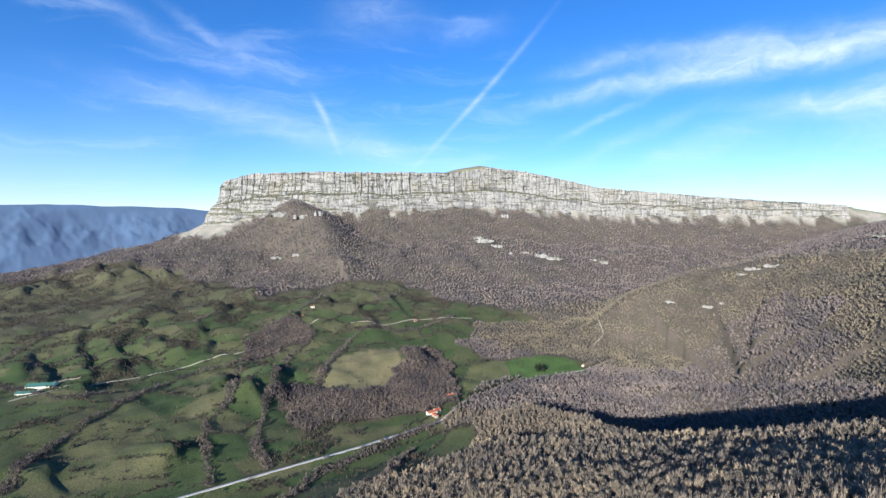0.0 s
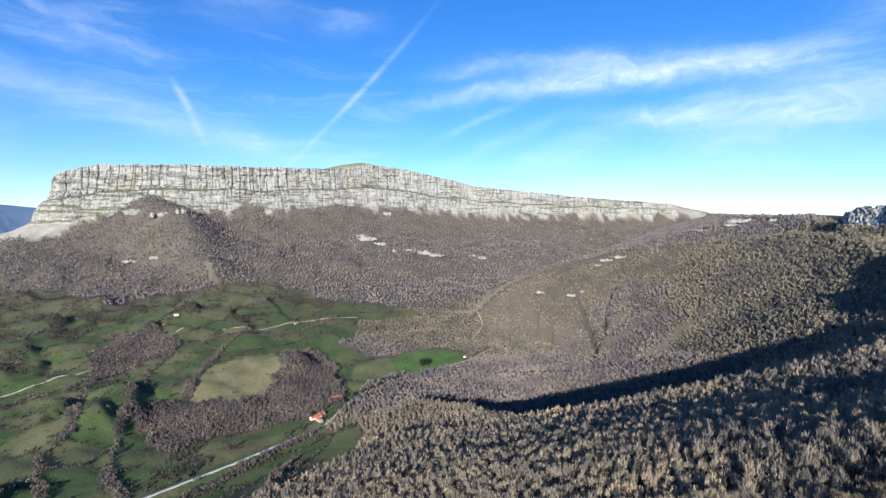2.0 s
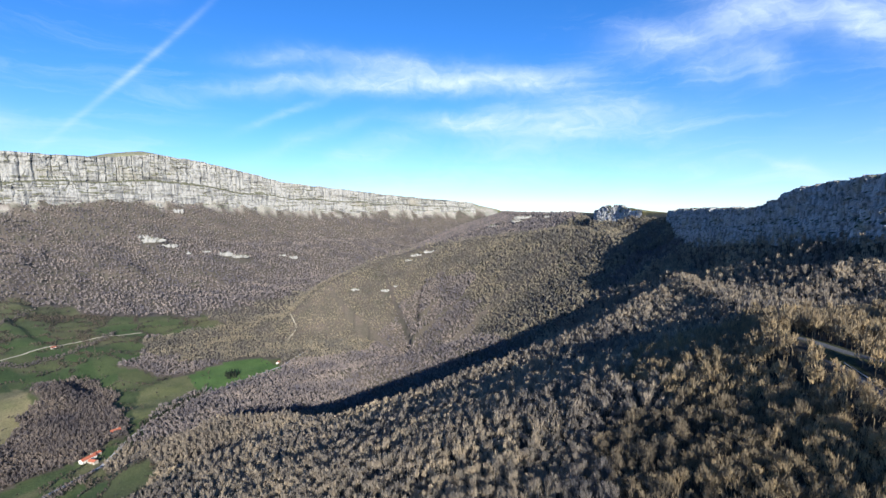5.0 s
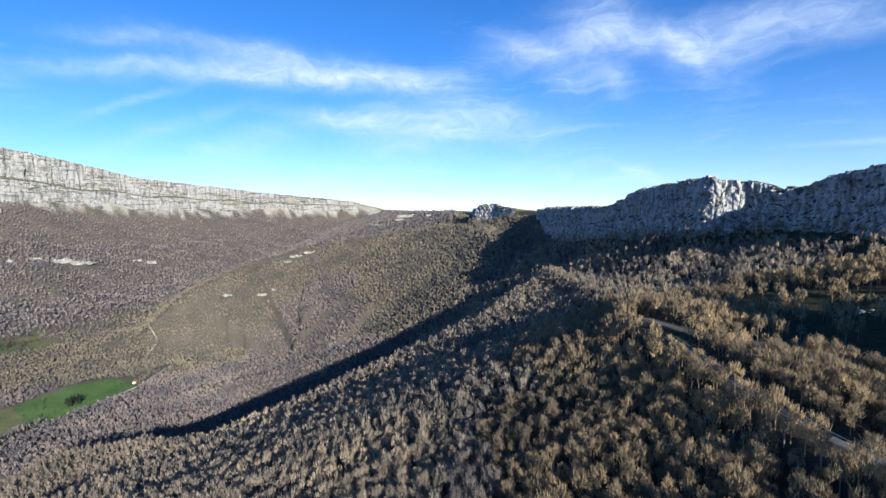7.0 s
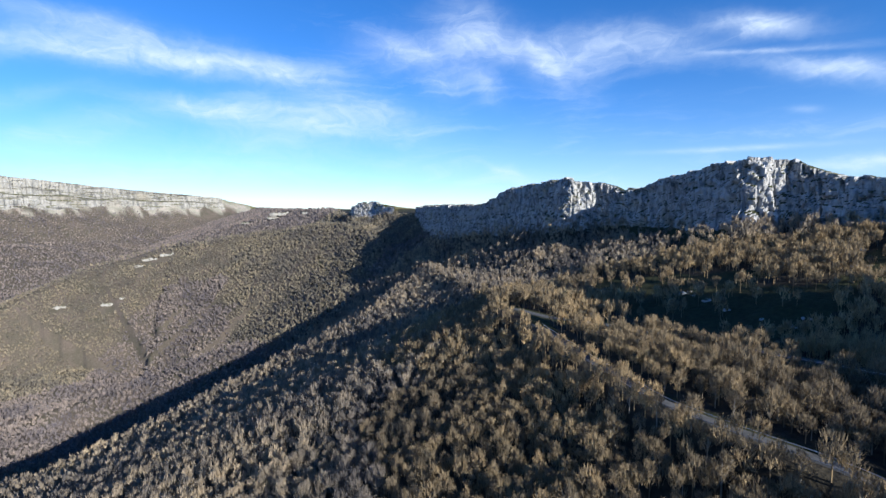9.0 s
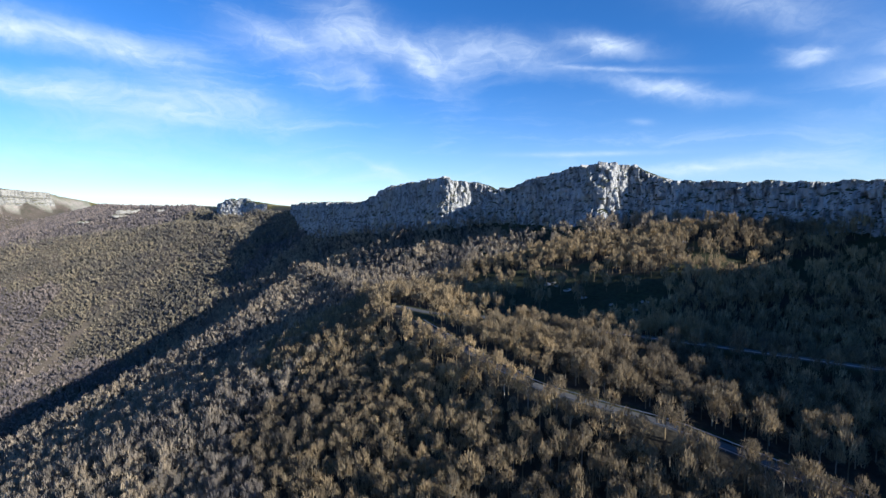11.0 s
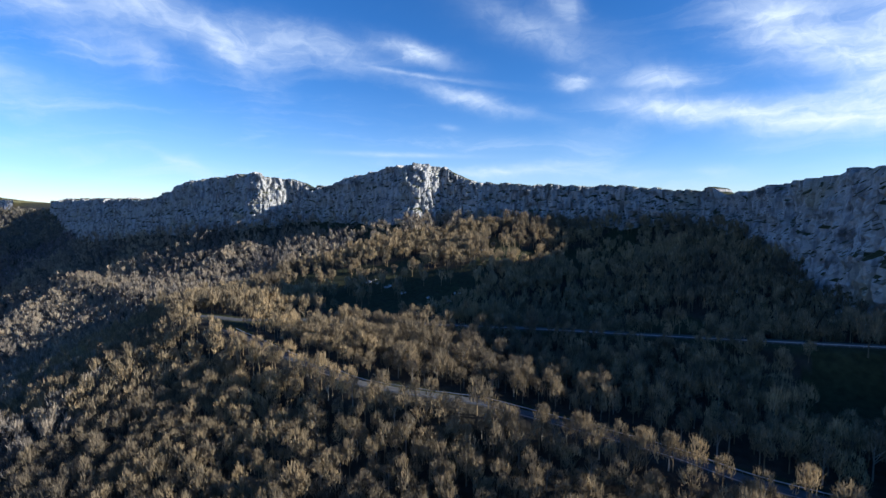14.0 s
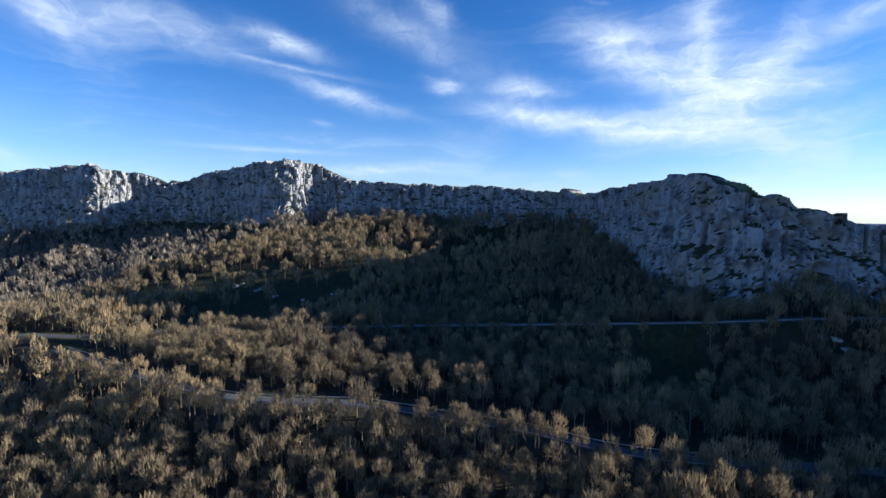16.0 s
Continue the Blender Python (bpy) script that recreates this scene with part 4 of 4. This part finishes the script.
grove("spruce_plantation", SPRUCES, 5.0, .6, 1.0, "dark green young spruce plantation beside a meadow")
grove("spruce_row", [(3.2, 1085), (6, 1135), (9.3, 1215), (9.1, 1235), (5.8, 1155), (3.0, 1105)], 6.0, .7, 1.1, "dark green row of spruces along the valley road")
grove("garden_conifers", [(1.6, 1000), (3.2, 1010), (3.5, 1060), (1.8, 1060)], 8.0, .6, 1.0, "dark green conifers beside the farm")
grove("evergreen_clump", [(11.2, 1335), (12.0, 1365), (12.9, 1350), (12.8, 1322), (12.0, 1312)], 8.0, 1.0, 1.4, "dark green evergreen trees alone in the meadow")
x, y, h = scatter(rng, 900, 1900, 34, 62, 24.0)
keep = fbm(x / 160, y / 160, None, 3, 111) > .12
plant("scattered_conifers", PINE, x[keep], y[keep], h[keep], rng, .6, 1.0, CONIFER, "dark green conifers scattered through a beech wood")


# ---- single trees beside the pass road ----
def part(name, tris, mat, parent, label=""):
    v = np.asarray(tris).reshape(-1, 3)
    ob = thing(name, v, np.arange(len(v)).reshape(-1, 3), mat, False)
    ob.parent = parent
    return tagged(ob, label)


def single_tree(seed):
    g = np.random.default_rng(seed)
    base = new("beech_tree")
    base.empty_display_size = 0.5
    tall, wide = g.uniform(13, 16), g.uniform(3.2, 4.2)
    part("trunk", np.concatenate([stem((0, 0, -.4), (.1, 0, tall * .35), .26, .18, 6), stem((.1, 0, tall * .35), (0, .1, tall * .8), .18, .05, 5)]), BARK, base, "pale grey smooth trunk")
    for _ in range(6):
        part("limb", limbs(g, tall, wide, 1, .12), BARK, base)
    part("crown", crown_template(g, tall, wide * 1.05, 560, 1.7, .22, 18, .9), WARM_TWIG, base, "fine bare grey-brown twigs")
    return tagged(base, "tall bare beech tree with fine grey-brown twigs", "tree", "trees beside the pass road")


FIRST = [single_tree(k) for k in range(8)]
for i, (px, py, ph) in enumerate(OWN_PLACES):
    s = float(rng.uniform(.72, 1.12))
    m = pose(px, py, ph + HEIGHT, 0, 0, float(rng.uniform(0, 360))) @ Matrix.Diagonal((s, s, s, 1))
    if i < len(FIRST):
        FIRST[i].matrix_basis = m
    else:
        copy_thing(FIRST[i % len(FIRST)], m)


# ---- rocks ----
def block_mesh(g, wide, deep, tall, single):
    """One jagged, bedded block of limestone, and its place in the outcrop."""
    bm = bmesh.new()
    made = bmesh.ops.create_icosphere(bm, subdivisions=2, radius=1.0)["verts"]
    ox, oy = g.uniform(-.5, .5) * wide * (not single), g.uniform(-.5, .5) * deep * (not single)
    sx, sy, sz = [v * g.uniform(.5, 1.0) / (1.0 if single else 1.8) for v in (wide * .5, deep * .5, tall)]
    off = g.uniform(0, 50, 3)
    for v in made:
        n = noise.noise(v.co * 1.4 + Vector(off)) * .45 + noise.noise(v.co * 3.5 + Vector(off)) * .2
        q = v.co * (1 + n)
        q.z = round(q.z * 4) / 4 * .6 + q.z * .4
        v.co = Vector((q.x * sx, q.y * sy, q.z * sz))
    me = bpy.data.meshes.new("block")
    bm.to_mesh(me)
    bm.free()
    return me, ox, oy


def rock(name, x, y, h, wide, deep, tall, lumps, mat, label, group, seed):
    g = np.random.default_rng(seed)
    base = new(name)
    base.matrix_basis = pose(x, y, h + HEIGHT + tall * .1, 0, 0, -math.degrees(math.atan2(x, y)))
    for _ in range(lumps):
        me, ox, oy = block_mesh(g, wide, deep, tall, lumps == 1)
        me.materials.append(mat)
        block = new("block", me)
        block.parent = base
        block.location = (ox, oy, 0)
    return tagged(base, label, "rock", group)


for k, (x0, y0, h0, wide, tall, lumps) in enumerate(OUTCROPS):
    rock("rock_outcrop", x0, y0, h0 + tall * .12, wide, wide * .35, tall, lumps, MESA_ROCK, "pale limestone outcrop breaking through the wooded slope", "outcrops on the slopes", 300 + k)
for k, (az, el, wide, tall, lumps) in enumerate((
        (94.0, -9.3, 12, 4, 5), (96.0, -9.8, 9, 3.5, 4), (92.8, -10.2, 5, 2, 2), (101.5, -11.2, 4, 2, 2), (104.0, -11.6, 5, 2.4, 3), (104.8, -10.6, 4, 2, 2), (98.2, -10.6, 4, 2, 2), (108.5, -5.3, 9, 5, 4), (108.0, -3.8, 8, 5, 3), (120.5, -6.2, 6, 3, 2),
        (135.0, -9.0, 7, 3, 3), (136.4, -8.7, 6, 3, 3), (146.5, -10.4, 12, 6, 5), (149.5, -9.9, 14, 8, 5), (144.0, -8.6, 12, 6, 4), (152.0, -10.6, 10, 6, 4), (154.5, -9.2, 12, 7, 5), (158.5, -12.5, 7, 3, 3), (160.5, -13.0, 6, 3, 2), (161.0, -15.5, 6, 3, 2), (159.0, -16.2, 5, 2.5, 2), (85.5, -6.8, 11, 5, 4), (84.0, -5.6, 9, 4, 3), (100.0, -4.2, 4, 2.5, 2), (141.0, -7.6, 9, 5, 3))):
    x0, y0, h0 = spot(az, el)
    rock("boulder", x0, y0, h0, wide, wide * .6, tall, lumps, ROCK, "grey limestone boulder on the slope below the cliffs", "boulders below the cliffs", 400 + k)


# ---- pass road furniture ----
def box_part(name, parent, mat, size, at, turn=0.0, bevel=0.0, label=""):
    bm = bmesh.new()
    bmesh.ops.create_cube(bm, size=1.0)
    for v in bm.verts:
        v.co = Vector((v.co.x * size[0], v.co.y * size[1], v.co.z * size[2]))
    if bevel:
        bmesh.ops.bevel(bm, geom=bm.edges[:], offset=bevel, segments=1, affect="EDGES")
    me = bpy.data.meshes.new(name)
    bm.to_mesh(me)
    bm.free()
    me.materials.append(mat)
    ob = new(name, me)
    ob.parent = parent
    ob.matrix_basis = pose(*at, 0, 0, turn)
    return tagged(ob, label)


def barrier(pts, offset, a0, a1, seed):
    """A steel crash barrier along a road from one heading to another."""
    seg = np.hypot(np.diff(pts[:, 0]), np.diff(pts[:, 1]))
    s = np.concatenate([[0], np.cumsum(seg)])
    u = np.arange(0, s[-1], 2.0)
    x, y, h = [np.convolve(np.pad(np.interp(u, s, pts[:, i]), 3, mode="edge"), np.ones(7) / 7, "valid") for i in range(3)]
    tx, ty = np.gradient(x), np.gradient(y)
    n = np.hypot(tx, ty)
    x, y = x + ty / n * offset, y - tx / n * offset
    az = np.degrees(np.arctan2(x, y))
    k = np.nonzero((az > a0) & (az < a1))[0]
    x, y, h, tx, ty, n = x[k], y[k], h[k] + .25, tx[k], ty[k], n[k]
    base = new("crash_barrier")
    base.location = (x[0], y[0], h[0] + HEIGHT)
    side = 1 if offset > 0 else -1
    prof = [(0, .45), (.07, .52), (0, .60), (.07, .68), (0, .78), (-.03, .78), (-.03, .45)]
    v = np.stack([np.column_stack([x - x[0] + ty / n * p * side, y - y[0] - tx / n * p * side, h - h[0] + q]) for p, q in prof], 1).reshape(-1, 3)
    beam = thing("beam", v, grid_faces(len(x), len(prof)), STEEL)
    beam.parent = base
    post = None
    for i in range(0, len(x), 2):
        if post is None:
            post = box_part("post", base, STEEL, (.12, .10, .95), (0, 0, .3), 0, .01)
        else:
            extra = post.copy()
            scene.collection.objects.link(extra)
            extra.matrix_basis = pose(x[i] - x[0], y[i] - y[0], h[i] - h[0] + .3, 0, 0, math.degrees(math.atan2(ty[i], tx[i])))
    return tagged(base, "galvanised steel crash barrier along the pass road", "barrier", "crash barriers")


barrier(LOW_ROAD, -3.3, 76, 150, 1)
barrier(LOW_ROAD, 3.3, 84, 150, 2)
barrier(HIGH_ROAD, 3.3, 100, 160, 3)

# pale retaining wall under the upper road
x0, y0 = place(145.3, 236.0)
wall = new("retaining_wall")
wall.matrix_basis = pose(x0, y0, HEIGHT - 56.5, 0, 0, 90 - 145.3 + 90)
for i in range(6):
    box_part("panel", wall, CONCRETE, (3.9, .7, 4.6 - .5 * abs(i - 2.5)), (-10 + 4 * i, .12 * (i % 2), .4 * abs(i - 2.5) * .5), 0, .08)
tagged(wall, "pale concrete retaining wall below the upper road", "wall")


# ---- farms in the valley ----
def house(name, az, r, size, turn, wall_mat, roof_mat, label, group, windows=3, chimney=True):
    x0, y0 = place(az, r)
    w, d, h = size
    base = new(name)
    base.matrix_basis = pose(float(x0), float(y0), ground_at(x0, y0) + HEIGHT - .4, 0, 0, turn)
    bm = bmesh.new()
    rise = d * .28
    v = [bm.verts.new(p) for p in ((-w / 2, -d / 2, -2), (w / 2, -d / 2, -2), (w / 2, d / 2, -2), (-w / 2, d / 2, -2), (-w / 2, -d / 2, h), (w / 2, -d / 2, h), (w / 2, d / 2, h), (-w / 2, d / 2, h), (-w / 2, 0, h + rise), (w / 2, 0, h + rise))]
    for f in ((0, 1, 5, 4), (2, 3, 7, 6), (1, 2, 6, 9, 5), (3, 0, 4, 8, 7), (0, 3, 2, 1)):
        bm.faces.new([v[i] for i in f])
    me = bpy.data.meshes.new("wall")
    bm.to_mesh(me)
    bm.free()
    me.materials.append(wall_mat)
    body = new("wall", me)
    body.parent = base
    slope = math.atan2(rise, d / 2)
    span = math.hypot(rise, d / 2) + .7
    for s in (-1, 1):
        roof = box_part("roof", base, roof_mat, (w + 1.2, span, .25), (0, 0, 0), 0, .03)
        roof.matrix_basis = pose(0, s * (d / 4 + .15), h + rise / 2 + .05, math.degrees(-s * slope), 0, 0)
        for i in range(windows):
            for level in range(max(1, int(h / 2.8))):
                win = box_part("window", base, GLASS, (1.1, .16, 1.4), (-w / 2 + (i + .5) * w / windows, s * d / 2, 1.6 + 2.8 * level))
                box_part("frame", win, WOODEN, (1.4, .10, .16), (0, 0, -.8))
    box_part("door", base, WOODEN, (1.3, .2, 2.2), (w * .12, -d / 2, 1.1))
    if chimney:
        box_part("chimney", base, wall_mat, (.8, .8, 1.8), (w * .25, d * .1, h + rise + .3), 0, .05)
    return tagged(base, label, "house", group)


FARMS = "farm buildings in the valley"
house("farmhouse", 1.0, 1090, (18, 11, 6), 20, PLASTER, TILE, "white farmhouse with a red tiled roof among trees", FARMS)
house("farmhouse", -1.3, 998, (24, 10, 6), 35, PLASTER, TILE, "long white farmhouse beside the valley road", FARMS, 6)
house("farmhouse", -0.6, 1012, (12, 9, 5), 35, STONE, TILE, "small stone farmhouse with a red tiled roof", FARMS, 3)
house("barn", -0.9, 985, (14, 8, 4), -50, STONE, TILE, "low stone barn beside the valley road", FARMS, 2, False)
house("barn", -41.4, 1530, (62, 22, 6), 12, PLASTER, SHEET, "long cattle barn with a green sheet roof", FARMS, 8, False)
house("barn", -42.6, 1490, (36, 14, 4), 12, PLASTER, SHEET, "low cattle shed with a green sheet roof", FARMS, 5, False)
house("cottage", -15.8, 1880, (14, 9, 5), 30, PLASTER, TILE, "small white cottage in the pastures", FARMS)
house("cottage", -17.0, 1820, (10, 8, 4), -20, STONE, TILE, "small stone cottage in the pastures", FARMS)
house("cottage", -3.4, 1720, (12, 8, 4), 15, PLASTER, TILE, "small white cottage in the pastures", FARMS)
house("cottage", 17.2, 1405, (14, 8, 4), 60, PLASTER, TILE, "small white cottage at the edge of the wood", FARMS)
house("cottage", 20.4, 1475, (12, 8, 4), 75, STONE, TILE, "small stone cottage at the edge of the wood", FARMS)
g = np.random.default_rng(12)
for k in range(14):
    house("village_house", -42.5 + 2.4 * g.random(), 3900 + 240 * g.random(), (22, 14, 8), float(g.uniform(0, 180)), PLASTER, TILE, "distant white village house on the valley floor", "village houses", 2, False)


def track(name, rows, half, mat, label):
    """A farm track draped on the ground."""
    px, py = place(*np.array(rows, float).T)
    s = np.concatenate([[0], np.cumsum(np.hypot(np.diff(px), np.diff(py)))])
    u = np.arange(0, s[-1], 6.0)
    x, y = [np.convolve(np.pad(np.interp(u, s, v), 4, mode="edge"), np.ones(9) / 9, "valid") for v in (px, py)]
    tx, ty = np.gradient(x), np.gradient(y)
    n = np.hypot(tx, ty)
    h = ground_height(x, y)
    prof = [(-half - .3, -1.5), (-half, .7), (half, .7), (half + .3, -1.5)]
    v = np.stack([np.column_stack([x + ty / n * w, y - tx / n * w, h + HEIGHT + z]) for w, z in prof], 1).reshape(-1, 3)
    return tagged(thing(name, v, grid_faces(len(u), len(prof)), mat), label, "track", kind="structure")


track("track_1", [(-44, 1440), (-38, 1480), (-30, 1500), (-24, 1540), (-19, 1640), (-15, 1760)], 2.6, YARD, "pale gravel farm track through the pastures")
track("track_2", [(-12, 1700), (-7, 1680), (-3.5, 1740), (0, 1780), (4, 1800)], 2.4, YARD, "pale gravel lane past the cottages")
track("track_3", [(-43.5, 1500), (-41.8, 1500), (-40.2, 1560), (-38, 1530)], 6.0, YARD, "pale gravel yard in front of the barn")
track("track_4", [(18.6, 1560), (18.2, 1640), (19.5, 1700), (18.5, 1780)], 2.6, YARD, "pale forest track")
